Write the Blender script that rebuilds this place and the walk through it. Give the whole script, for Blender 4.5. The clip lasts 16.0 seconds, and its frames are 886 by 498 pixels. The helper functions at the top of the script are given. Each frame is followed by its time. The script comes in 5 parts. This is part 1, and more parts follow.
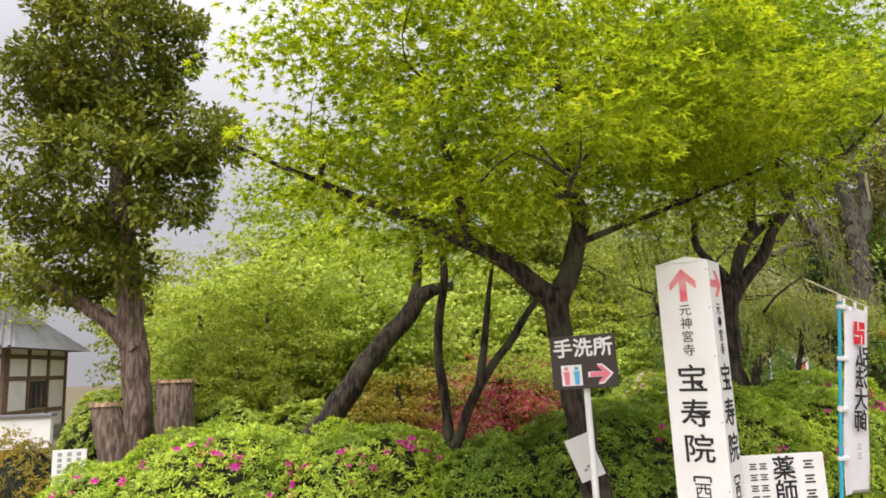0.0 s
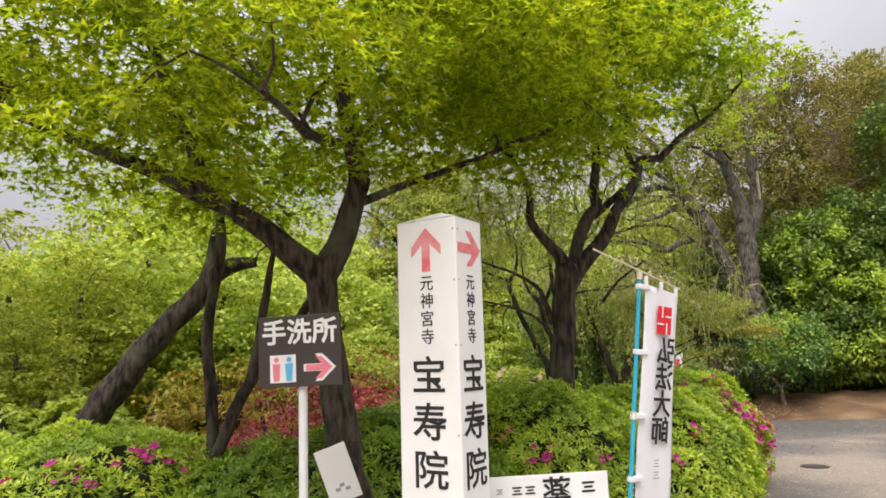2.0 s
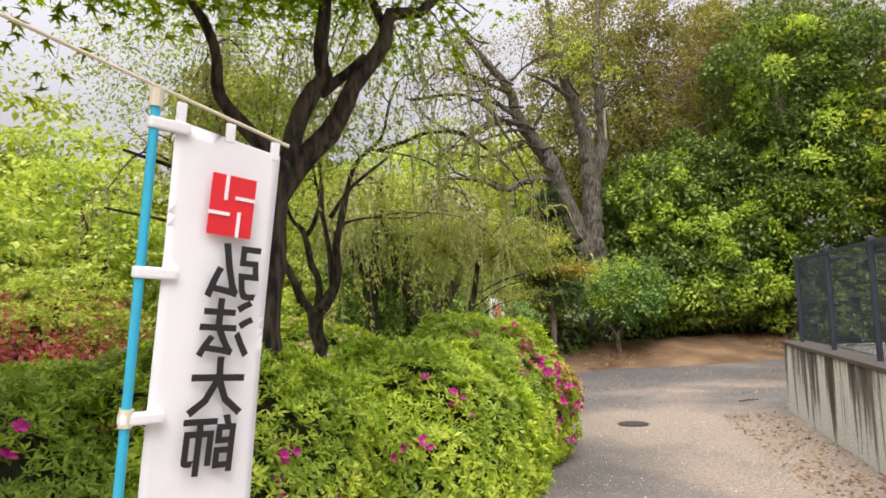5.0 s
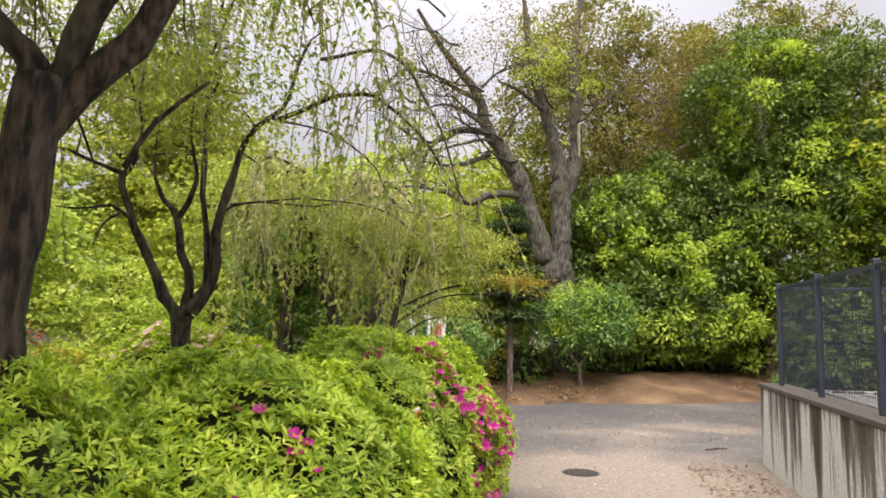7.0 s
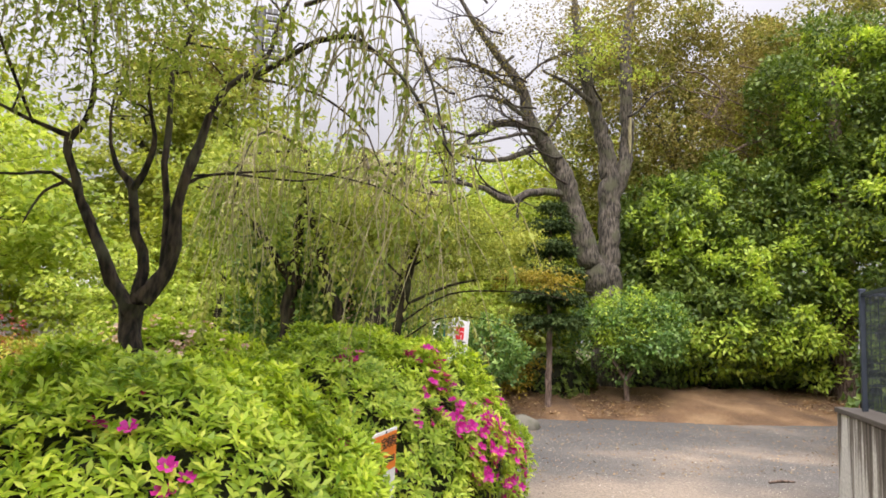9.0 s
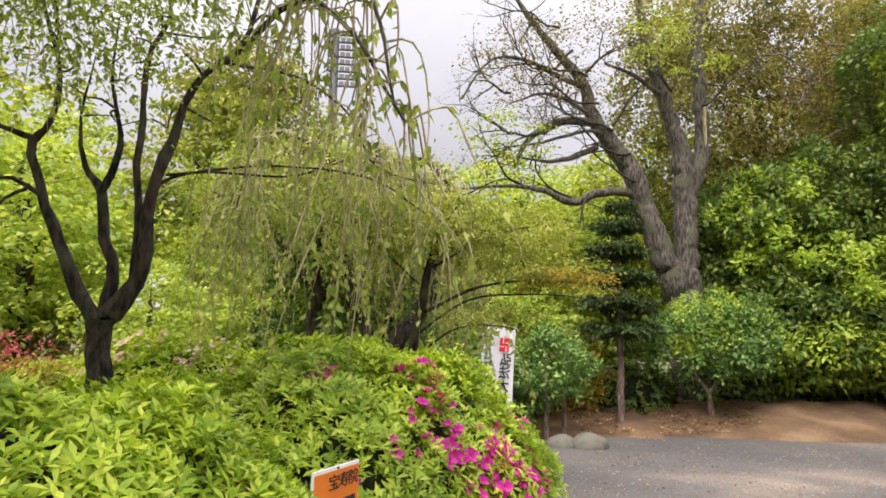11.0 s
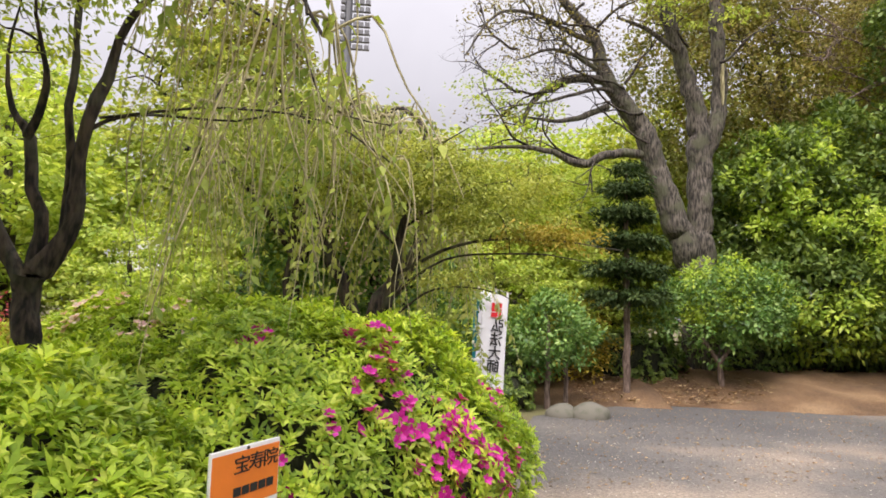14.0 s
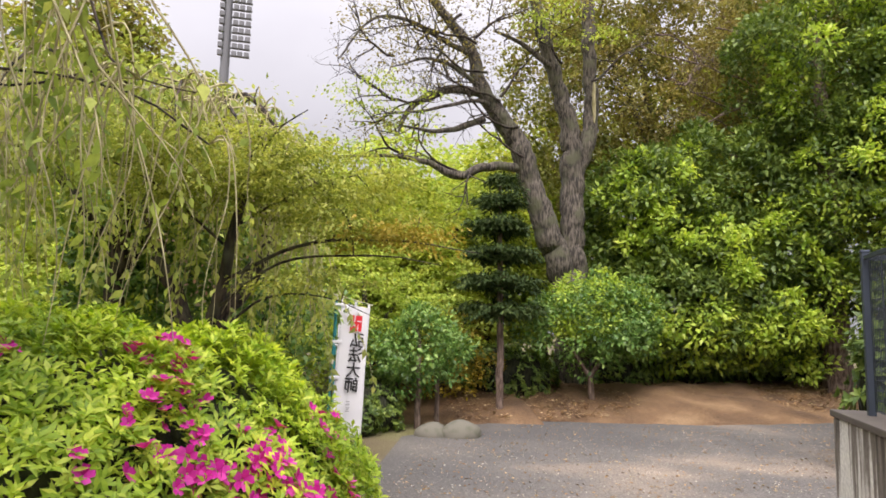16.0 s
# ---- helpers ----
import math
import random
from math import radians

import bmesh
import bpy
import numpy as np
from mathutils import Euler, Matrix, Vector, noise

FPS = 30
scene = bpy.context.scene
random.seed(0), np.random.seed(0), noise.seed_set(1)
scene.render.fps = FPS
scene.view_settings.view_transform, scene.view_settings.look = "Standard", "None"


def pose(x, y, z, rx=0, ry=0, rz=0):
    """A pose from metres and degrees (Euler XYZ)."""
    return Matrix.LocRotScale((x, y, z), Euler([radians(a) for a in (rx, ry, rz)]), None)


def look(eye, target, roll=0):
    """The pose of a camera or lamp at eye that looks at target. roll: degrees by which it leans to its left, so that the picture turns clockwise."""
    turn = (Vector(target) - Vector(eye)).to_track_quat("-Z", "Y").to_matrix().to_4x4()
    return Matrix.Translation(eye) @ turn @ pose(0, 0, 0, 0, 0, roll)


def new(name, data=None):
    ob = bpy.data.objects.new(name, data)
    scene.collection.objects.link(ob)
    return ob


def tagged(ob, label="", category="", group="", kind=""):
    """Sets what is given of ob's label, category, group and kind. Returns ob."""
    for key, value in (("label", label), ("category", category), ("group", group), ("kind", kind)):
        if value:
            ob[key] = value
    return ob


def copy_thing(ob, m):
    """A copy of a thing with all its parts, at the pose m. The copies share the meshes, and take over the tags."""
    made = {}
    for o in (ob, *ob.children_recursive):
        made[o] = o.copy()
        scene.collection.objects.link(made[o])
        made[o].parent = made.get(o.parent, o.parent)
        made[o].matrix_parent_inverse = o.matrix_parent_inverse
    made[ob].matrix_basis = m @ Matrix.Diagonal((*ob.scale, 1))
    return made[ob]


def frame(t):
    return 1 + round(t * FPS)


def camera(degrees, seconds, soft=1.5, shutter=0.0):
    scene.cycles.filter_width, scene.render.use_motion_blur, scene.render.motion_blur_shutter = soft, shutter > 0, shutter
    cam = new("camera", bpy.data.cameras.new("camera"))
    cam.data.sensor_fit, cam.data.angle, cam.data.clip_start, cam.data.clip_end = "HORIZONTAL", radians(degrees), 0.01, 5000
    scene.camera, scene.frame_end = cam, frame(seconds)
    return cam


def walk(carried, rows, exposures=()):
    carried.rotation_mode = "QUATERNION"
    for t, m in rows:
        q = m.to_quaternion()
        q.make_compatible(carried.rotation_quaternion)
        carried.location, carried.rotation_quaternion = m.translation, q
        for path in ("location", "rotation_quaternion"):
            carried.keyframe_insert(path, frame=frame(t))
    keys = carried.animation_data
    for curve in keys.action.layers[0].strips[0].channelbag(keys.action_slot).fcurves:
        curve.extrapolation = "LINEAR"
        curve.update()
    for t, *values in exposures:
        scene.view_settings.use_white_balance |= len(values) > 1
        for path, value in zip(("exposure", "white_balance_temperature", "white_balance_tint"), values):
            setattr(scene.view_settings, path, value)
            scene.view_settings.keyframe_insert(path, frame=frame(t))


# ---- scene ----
cam = camera(66.0, 16.0, soft=1.7)
METRES, EYE = 9.0, 1.80
ROWS = [
    (0.0, 0.0, 0.0, 0.0, 0.43, 9.88, 2.45),
    (0.5, 0.0357, 0.0294, -0.003, -0.59, 9.6, 2.28),
    (1.0, 0.074, 0.0572, -0.0002, -2.69, 9.67, 2.12),
    (1.5, 0.1046, 0.0884, -0.0006, -3.98, 10.31, 1.88),
    (2.0, 0.1406, 0.1278, -0.0068, -5.77, 9.16, 1.63),
    (2.5, 0.1737, 0.1661, -0.0082, -8.94, 8.66, 1.8),
    (3.0, 0.2022, 0.2009, -0.005, -11.57, 8.57, 2.02),
    (3.5, 0.2368, 0.2388, -0.0099, -13.2, 7.56, 1.99),
    (4.0, 0.265, 0.2729, -0.0147, -14.58, 7.08, 2.19),
    (4.5, 0.2909, 0.3018, -0.0141, -15.22, 6.44, 2.34),
    (5.0, 0.3226, 0.3352, -0.0173, -16.17, 4.72, 2.14),
    (7.5, 0.4495, 0.4936, -0.0285, -17.95, 6.92, -1.82),
    (8.0, 0.4656, 0.5185, -0.0298, -17.03, 6.88, -2.34),
    (8.5, 0.4817, 0.5417, -0.0282, -16.03, 7.04, -2.64),
    (9.0, 0.5036, 0.5634, -0.0311, -14.03, 7.1, -2.64),
    (11.5, 0.5913, 0.6429, -0.0307, -5.13, 8.02, -1.24),
    (12.0, 0.6022, 0.657, -0.0312, -3.21, 7.16, -1.18),
    (12.5, 0.6175, 0.6682, -0.0319, -0.95, 6.39, -1.39),
    (13.0, 0.6236, 0.6749, -0.0329, -1.1, 5.42, -1.59),
    (13.5, 0.6212, 0.6758, -0.0324, -2.79, 5.19, -1.69),
    (14.0, 0.6194, 0.6763, -0.0322, -5.24, 5.18, -1.95),
    (14.5, 0.6267, 0.6833, -0.0331, -8.19, 5.48, -2.26),
    (15.0, 0.6439, 0.6985, -0.0328, -10.7, 6.57, -2.35),
    (15.5, 0.6519, 0.7143, -0.0344, -13.25, 6.62, -2.13),
    (16.0, 0.6572, 0.7326, -0.0356, -14.83, 6.9, -1.53),
]

walk(cam, [(t, pose(0, 0, EYE) @ pose(METRES * x, METRES * y, METRES * z, 90 + pitch, roll, yaw)) for t, x, y, z, yaw, pitch, roll in ROWS],
     exposures=[(0, 0.22, 6450, 17), (4.5, 0.36, 6450, 18), (8.5, 0.50, 6450, 19), (12, 0.41, 6450, 20), (16, 0.46, 6450, 21)])

# ---- world and sun: bright overcast spring sky ----
world = bpy.data.worlds.new("world")
scene.world = world
world.use_nodes = True
wn, wl = world.node_tree.nodes, world.node_tree.links
wn.clear()
sky = wn.new("ShaderNodeTexSky")
sky.sky_type, sky.sun_disc = "NISHITA", False
sky.sun_elevation, sky.sun_rotation = radians(52), radians(200)
sky.air_density, sky.dust_density = 1.0, 4.0
grey = wn.new("ShaderNodeHueSaturation")
grey.inputs["Saturation"].default_value = 0.22
cloud = wn.new("ShaderNodeTexNoise")
cloud.inputs["Scale"].default_value, cloud.inputs["Detail"].default_value = 2.2, 5
cramp = wn.new("ShaderNodeValToRGB")
cramp.color_ramp.elements[0].position, cramp.color_ramp.elements[0].color = 0.3, (5.9, 6.02, 6.2, 1)
cramp.color_ramp.elements[1].position, cramp.color_ramp.elements[1].color = 0.7, (8.5, 8.65, 8.8, 1)
wmix = wn.new("ShaderNodeMix")
wmix.data_type = "RGBA"
wmix.inputs["Factor"].default_value = 0.8
wbg, wout = wn.new("ShaderNodeBackground"), wn.new("ShaderNodeOutputWorld")
wbg.inputs["Strength"].default_value = 0.115
wl.new(sky.outputs["Color"], grey.inputs["Color"])
wl.new(cloud.outputs["Fac"], cramp.inputs["Fac"])
wl.new(grey.outputs["Color"], wmix.inputs["A"])
wl.new(cramp.outputs["Color"], wmix.inputs["B"])
wtc, wsep, wmap, wmul = wn.new("ShaderNodeTexCoord"), wn.new("ShaderNodeSeparateXYZ"), wn.new("ShaderNodeMapRange"), wn.new("ShaderNodeVectorMath")
wmap.inputs["To Min"].default_value, wmap.inputs["To Max"].default_value = 0.54, 2.7
wmul.operation = "MULTIPLY"
wl.new(wtc.outputs["Generated"], wsep.inputs["Vector"])
wpow = wn.new("ShaderNodeMath")
wpow.operation = "MULTIPLY"
wl.new(wsep.outputs["Z"], wpow.inputs[0])
wl.new(wsep.outputs["Z"], wpow.inputs[1])
wl.new(wpow.outputs["Value"], wmap.inputs["Value"])
wl.new(wmix.outputs["Result"], wmul.inputs[0])
wl.new(wmap.outputs["Result"], wmul.inputs[1])
wl.new(wmul.outputs["Vector"], wbg.inputs["Color"])
wl.new(wbg.outputs["Background"], wout.inputs["Surface"])
sun = new("sun", bpy.data.lights.new("sun", "SUN"))
sun.data.energy, sun.data.angle, sun.data.color = 2.7, radians(40), (1.0, 0.96, 0.88)
sun.matrix_world = look((0, 0, 30), (7, 19, 0))


# ---- materials ----
def material(name):
    m = bpy.data.materials.new(name)
    m.use_nodes = True
    nt = m.node_tree
    return m, nt.nodes, nt.links, nt.nodes["Principled BSDF"]


def ramp(n, stops):
    r = n.new("ShaderNodeValToRGB")
    e = r.color_ramp.elements
    while len(e) < len(stops):
        e.new(0.5)
    for el, (p, c) in zip(e, stops):
        el.position, el.color = p, (*c, 1)
    return r


def mixed(n, l, fac, a, b, how="MIX"):
    x = n.new("ShaderNodeMix")
    x.data_type, x.blend_type = "RGBA", how
    for key, v in (("Factor", fac), ("A", a), ("B", b)):
        if isinstance(v, (int, float)):
            x.inputs[key].default_value = v
        elif isinstance(v, tuple):
            x.inputs[key].default_value = (*v, 1)
        else:
            l.new(v, x.inputs[key])
    return x.outputs["Result"]


def noise_tex(n, l, scale, detail=4, vec=None, kind="ShaderNodeTexNoise"):
    t = n.new(kind)
    t.inputs["Scale"].default_value = scale
    if kind == "ShaderNodeTexNoise":
        t.inputs["Detail"].default_value = detail
    if vec is not None:
        l.new(vec, t.inputs["Vector"])
    return t


def object_coords(n, l, scale=(1, 1, 1)):
    c, m = n.new("ShaderNodeTexCoord"), n.new("ShaderNodeMapping")
    m.inputs["Scale"].default_value = scale
    l.new(c.outputs["Object"], m.inputs["Vector"])
    return m.outputs["Vector"]


def leaf_material(name, dark, mid, light, through_light=0.4, rough=0.6, spec=0.2, shine=(1.15, 1.1, 0.6)):
    m, n, l, b = material(name)
    geo = n.new("ShaderNodeNewGeometry")
    r = ramp(n, [(0.0, dark), (0.5, mid), (1.0, light)])
    l.new(geo.outputs["Random Per Island"], r.inputs["Fac"])
    vec = object_coords(n, l)
    big = noise_tex(n, l, 1.9, 3, vec)
    rb = ramp(n, [(0.33, (0.62, 0.68, 0.62)), (0.67, (1.24, 1.16, 1.05))])
    l.new(big.outputs["Fac"], rb.inputs["Fac"])
    colour = mixed(n, l, 1.0, r.outputs["Color"], rb.outputs["Color"], "MULTIPLY")
    fine = noise_tex(n, l, 60, 2, vec)
    rf = ramp(n, [(0.3, (0.85, 0.85, 0.85)), (0.7, (1.1, 1.1, 1.1))])
    l.new(fine.outputs["Fac"], rf.inputs["Fac"])
    colour = mixed(n, l, 1.0, colour, rf.outputs["Color"], "MULTIPLY")
    l.new(colour, b.inputs["Base Color"])
    b.inputs["Roughness"].default_value = rough
    b.inputs["Specular IOR Level"].default_value = spec
    tr, ms = n.new("ShaderNodeBsdfTranslucent"), n.new("ShaderNodeMixShader")
    l.new(mixed(n, l, 1.0, colour, shine, "MULTIPLY"), tr.inputs["Color"])
    ms.inputs["Fac"].default_value = through_light
    l.new(b.outputs["BSDF"], ms.inputs[1])
    l.new(tr.outputs["BSDF"], ms.inputs[2])
    l.new(ms.outputs["Shader"], n["Material Output"].inputs["Surface"])
    return m


def bark_material(name, dark, light, moss=None):
    m, n, l, b = material(name)
    vec = object_coords(n, l, (1, 1, 0.22))
    a = noise_tex(n, l, 26, 7, vec)
    v = noise_tex(n, l, 18, 1, vec, "ShaderNodeTexVoronoi")
    r = ramp(n, [(0.40, dark), (0.63, light)])
    l.new(a.outputs["Fac"], r.inputs["Fac"])
    col = r.outputs["Color"]
    patch = noise_tex(n, l, 3.0, 4, object_coords(n, l))
    if moss:
        rp = ramp(n, [(0.52, (0, 0, 0)), (0.66, (1, 1, 1))])
        l.new(patch.outputs["Fac"], rp.inputs["Fac"])
        col = mixed(n, l, rp.outputs["Color"], col, moss)
    l.new(col, b.inputs["Base Color"])
    b.inputs["Roughness"].default_value = 0.9
    bump = n.new("ShaderNodeBump")
    bump.inputs["Strength"].default_value, bump.inputs["Distance"].default_value = 1.0, 0.035
    l.new(mixed(n, l, 0.5, a.outputs["Fac"], v.outputs["Distance"]), bump.inputs["Height"])
    l.new(bump.outputs["Normal"], b.inputs["Normal"])
    return m


def worn_material(name, colour, dirt, rough=0.5, scale=3.0, amount=(0.5, 0.8), metal=0.0, streak=False):
    m, n, l, b = material(name)
    vec = object_coords(n, l, (6, 6, 0.5) if streak else (1, 1, 1))
    a = noise_tex(n, l, scale, 6, vec)
    r = ramp(n, [(amount[0], (0, 0, 0)), (amount[1], (1, 1, 1))])
    l.new(a.outputs["Fac"], r.inputs["Fac"])
    l.new(mixed(n, l, r.outputs["Color"], colour, dirt), b.inputs["Base Color"])
    b.inputs["Roughness"].default_value, b.inputs["Metallic"].default_value = rough, metal
    f = noise_tex(n, l, 90, 3, object_coords(n, l))
    bump = n.new("ShaderNodeBump")
    bump.inputs["Strength"].default_value, bump.inputs["Distance"].default_value = 0.15, 0.003
    l.new(f.outputs["Fac"], bump.inputs["Height"])
    l.new(bump.outputs["Normal"], b.inputs["Normal"])
    return m


def ground_material(name, stops, speck, scale=1.0, bumpd=0.02, far_grey=False):
    m, n, l, b = material(name)
    vec = object_coords(n, l)
    big = noise_tex(n, l, 0.45 * scale, 6, vec)
    r = ramp(n, stops)
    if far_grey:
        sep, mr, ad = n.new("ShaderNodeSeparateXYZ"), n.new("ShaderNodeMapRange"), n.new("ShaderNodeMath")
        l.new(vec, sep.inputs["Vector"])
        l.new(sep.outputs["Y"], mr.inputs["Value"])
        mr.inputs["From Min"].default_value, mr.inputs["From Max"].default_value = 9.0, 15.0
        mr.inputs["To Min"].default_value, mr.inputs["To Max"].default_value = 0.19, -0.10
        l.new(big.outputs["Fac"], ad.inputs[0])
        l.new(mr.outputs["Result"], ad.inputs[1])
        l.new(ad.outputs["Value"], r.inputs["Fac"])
    else:
        l.new(big.outputs["Fac"], r.inputs["Fac"])
    small = noise_tex(n, l, 38, 8, vec)
    rs = ramp(n, [(0.3, (0.6, 0.6, 0.6)), (0.7, (1.3, 1.3, 1.3))])
    l.new(small.outputs["Fac"], rs.inputs["Fac"])
    col = mixed(n, l, 1.0, r.outputs["Color"], rs.outputs["Color"], "MULTIPLY")
    v = noise_tex(n, l, 45, 1, vec, "ShaderNodeTexVoronoi")
    rv = ramp(n, [(0.0, (1, 1, 1)), (0.14, (0, 0, 0))])
    l.new(v.outputs["Distance"], rv.inputs["Fac"])
    sel = noise_tex(n, l, 7, 3, vec)
    rsel = ramp(n, [(0.5, (0, 0, 0)), (0.62, (1, 1, 1))])
    l.new(sel.outputs["Fac"], rsel.inputs["Fac"])
    f = mixed(n, l, 1.0, rv.outputs["Color"], rsel.outputs["Color"], "MULTIPLY")
    l.new(mixed(n, l, f, col, speck), b.inputs["Base Color"])
    b.inputs["Roughness"].default_value = 0.92
    bump = n.new("ShaderNodeBump")
    bump.inputs["Strength"].default_value, bump.inputs["Distance"].default_value = 0.7, bumpd
    l.new(mixed(n, l, 0.5, small.outputs["Fac"], v.outputs["Distance"]), bump.inputs["Height"])
    l.new(bump.outputs["Normal"], b.inputs["Normal"])
    return m


def plain(name, colour, rough=0.5, metal=0.0):
    return worn_material(name, colour, tuple(c * 0.82 for c in colour), rough, 9.0, (0.35, 0.9), metal)


MAPLE = leaf_material("maple_leaf", (0.16, 0.24, 0.015), (0.32, 0.41, 0.025), (0.50, 0.56, 0.05), 0.75, shine=(1.42, 1.38, 0.6))
MAPLE_B = leaf_material("maple_leaf_deep", (0.17, 0.26, 0.02), (0.30, 0.43, 0.03), (0.48, 0.57, 0.06), 0.75, shine=(1.42, 1.38, 0.6))
CHERRY = leaf_material("cherry_leaf", (0.22, 0.31, 0.065), (0.37, 0.47, 0.11), (0.55, 0.62, 0.20), 0.5)
CHERRY_PALE = leaf_material("pale_cherry_leaf", (0.33, 0.41, 0.12), (0.50, 0.57, 0.19), (0.68, 0.73, 0.32), 0.5)
AZALEA = leaf_material("azalea_leaf", (0.27, 0.43, 0.035), (0.50, 0.67, 0.065), (0.73, 0.83, 0.15), 0.44, 0.45, 0.4)
AZALEA_DARK = leaf_material("azalea_leaf_old", (0.15, 0.28, 0.025), (0.29, 0.45, 0.045), (0.48, 0.62, 0.09), 0.38, 0.45, 0.4)
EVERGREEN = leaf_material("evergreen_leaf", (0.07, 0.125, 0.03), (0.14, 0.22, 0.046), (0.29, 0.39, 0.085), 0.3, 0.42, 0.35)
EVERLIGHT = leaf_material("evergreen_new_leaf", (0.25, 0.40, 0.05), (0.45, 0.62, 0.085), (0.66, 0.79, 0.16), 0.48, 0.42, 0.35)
CONIFER = leaf_material("conifer_leaf", (0.10, 0.14, 0.02), (0.21, 0.25, 0.03), (0.36, 0.38, 0.05), 0.3, 0.55, 0.25)
PINE = leaf_material("pine_needle", (0.025, 0.05, 0.018), (0.055, 0.095, 0.03), (0.12, 0.17, 0.055), 0.15, 0.6)
CAMELLIA = leaf_material("camellia_leaf", (0.07, 0.16, 0.035), (0.15, 0.29, 0.065), (0.32, 0.47, 0.14), 0.28, 0.35, 0.4)
FAR_LIGHT = leaf_material("spring_leaf", (0.28, 0.40, 0.065), (0.46, 0.59, 0.11), (0.67, 0.75, 0.22), 0.5)
FAR_MID = leaf_material("grove_leaf", (0.20, 0.27, 0.035), (0.36, 0.43, 0.05), (0.54, 0.58, 0.11), 0.45)
DULL_OLIVE = leaf_material("dull_olive_leaf", (0.15, 0.17, 0.05), (0.27, 0.29, 0.075), (0.42, 0.43, 0.13), 0.4)
BROWNISH = leaf_material("budding_leaf", (0.17, 0.14, 0.055), (0.29, 0.25, 0.085), (0.40, 0.37, 0.12), 0.4)
OLIVE = leaf_material("olive_spring_leaf", (0.22, 0.27, 0.055), (0.36, 0.42, 0.09), (0.54, 0.57, 0.17), 0.45)
OLIVE_HANGING = leaf_material("hanging_olive_leaf", (0.20, 0.28, 0.06), (0.35, 0.45, 0.10), (0.52, 0.60, 0.18), 0.5)
RED_LEAF = leaf_material("red_maple_leaf", (0.34, 0.05, 0.08), (0.52, 0.11, 0.16), (0.66, 0.25, 0.28), 0.45)
GOLD_LEAF = leaf_material("golden_leaf", (0.28, 0.24, 0.03), (0.42, 0.34, 0.05), (0.55, 0.42, 0.10), 0.4)
PETAL = leaf_material("magenta_petal", (0.60, 0.02, 0.33), (0.74, 0.035, 0.45), (0.82, 0.11, 0.58), 0.4)
PETAL_PALE = leaf_material("pale_pink_petal", (0.75, 0.40, 0.45), (0.82, 0.55, 0.58), (0.85, 0.72, 0.72), 0.4)
BARK = bark_material("dark_bark", (0.008, 0.006, 0.005), (0.085, 0.060, 0.044), (0.085, 0.082, 0.055))
BARK_GREY = bark_material("grey_bark", (0.028, 0.024, 0.019), (0.165, 0.14, 0.11), (0.10, 0.10, 0.06))
BARK_BROWN = bark_material("brown_bark", (0.09, 0.06, 0.045), (0.26, 0.19, 0.15))
BARK_CUT = bark_material("cut_wood", (0.22, 0.11, 0.06), (0.55, 0.38, 0.26))
TWIG = bark_material("pale_twig", (0.30, 0.26, 0.13), (0.58, 0.52, 0.30))
# near-black: the shade deep inside the bushes, put into the colour
SHADE_CORE = bark_material("bush_inner_shade", (0.012, 0.014, 0.006), (0.035, 0.04, 0.016))
SOIL = ground_material("garden_soil", [(0.3, (0.10, 0.075, 0.045)), (0.5, (0.15, 0.12, 0.06)), (0.7, (0.17, 0.17, 0.06))], (0.24, 0.18, 0.10))
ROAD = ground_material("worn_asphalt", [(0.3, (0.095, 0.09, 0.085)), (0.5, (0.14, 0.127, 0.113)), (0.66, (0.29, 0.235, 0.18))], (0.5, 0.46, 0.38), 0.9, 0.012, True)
LITTER = ground_material("leaf_litter", [(0.32, (0.10, 0.058, 0.03)), (0.55, (0.19, 0.112, 0.056)), (0.7, (0.28, 0.18, 0.095))], (0.42, 0.3, 0.18), 2.5, 0.03)
WHITE = worn_material("white_painted_board", (0.82, 0.82, 0.80), (0.66, 0.66, 0.63), 0.4, 2.0, (0.5, 0.85))
CLOTH = worn_material("white_cloth", (0.84, 0.84, 0.86), (0.74, 0.74, 0.76), 0.85, 4.0, (0.4, 0.8))
INK = plain("black_ink", (0.015, 0.015, 0.015), 0.6)
GREY_INK = plain("grey_ink", (0.35, 0.35, 0.36), 0.6)
RED = plain("red_print", (0.75, 0.02, 0.03), 0.6)
FADED_RED = worn_material("faded_red_print", (0.75, 0.14, 0.16), (0.78, 0.35, 0.36), 0.5, 12.0, (0.4, 0.7))
PINK = plain("pink_print", (0.80, 0.22, 0.28), 0.5)
BLUE = plain("blue_print", (0.10, 0.45, 0.75), 0.5)
BROWN_BOARD = plain("dark_brown_board", (0.05, 0.038, 0.034), 0.45)
ORANGE = plain("orange_print", (0.85, 0.22, 0.02), 0.5)
CYAN_POLE = plain("cyan_plastic_pole", (0.03, 0.42, 0.62), 0.35)
TEAL_POLE = plain("teal_plastic_pole", (0.02, 0.22, 0.24), 0.35)
CREAM = plain("cream_plastic", (0.68, 0.62, 0.46), 0.5)
POLE_WHITE = plain("white_steel_pole", (0.75, 0.76, 0.76), 0.35)
FENCE_STEEL = plain("dark_blue_steel", (0.06, 0.075, 0.10), 0.4, 0.3)
FENCE_MESH = plain("dark_mesh_wire", (0.035, 0.045, 0.055), 0.5, 0.2)
COPING = plain("dark_coping", (0.10, 0.085, 0.07), 0.8)
STONE = worn_material("grey_stone", (0.28, 0.27, 0.23), (0.15, 0.15, 0.12), 0.9, 6.0)
MOSSY = worn_material("mossy_stone", (0.15, 0.14, 0.11), (0.08, 0.085, 0.05), 0.95, 7.0)
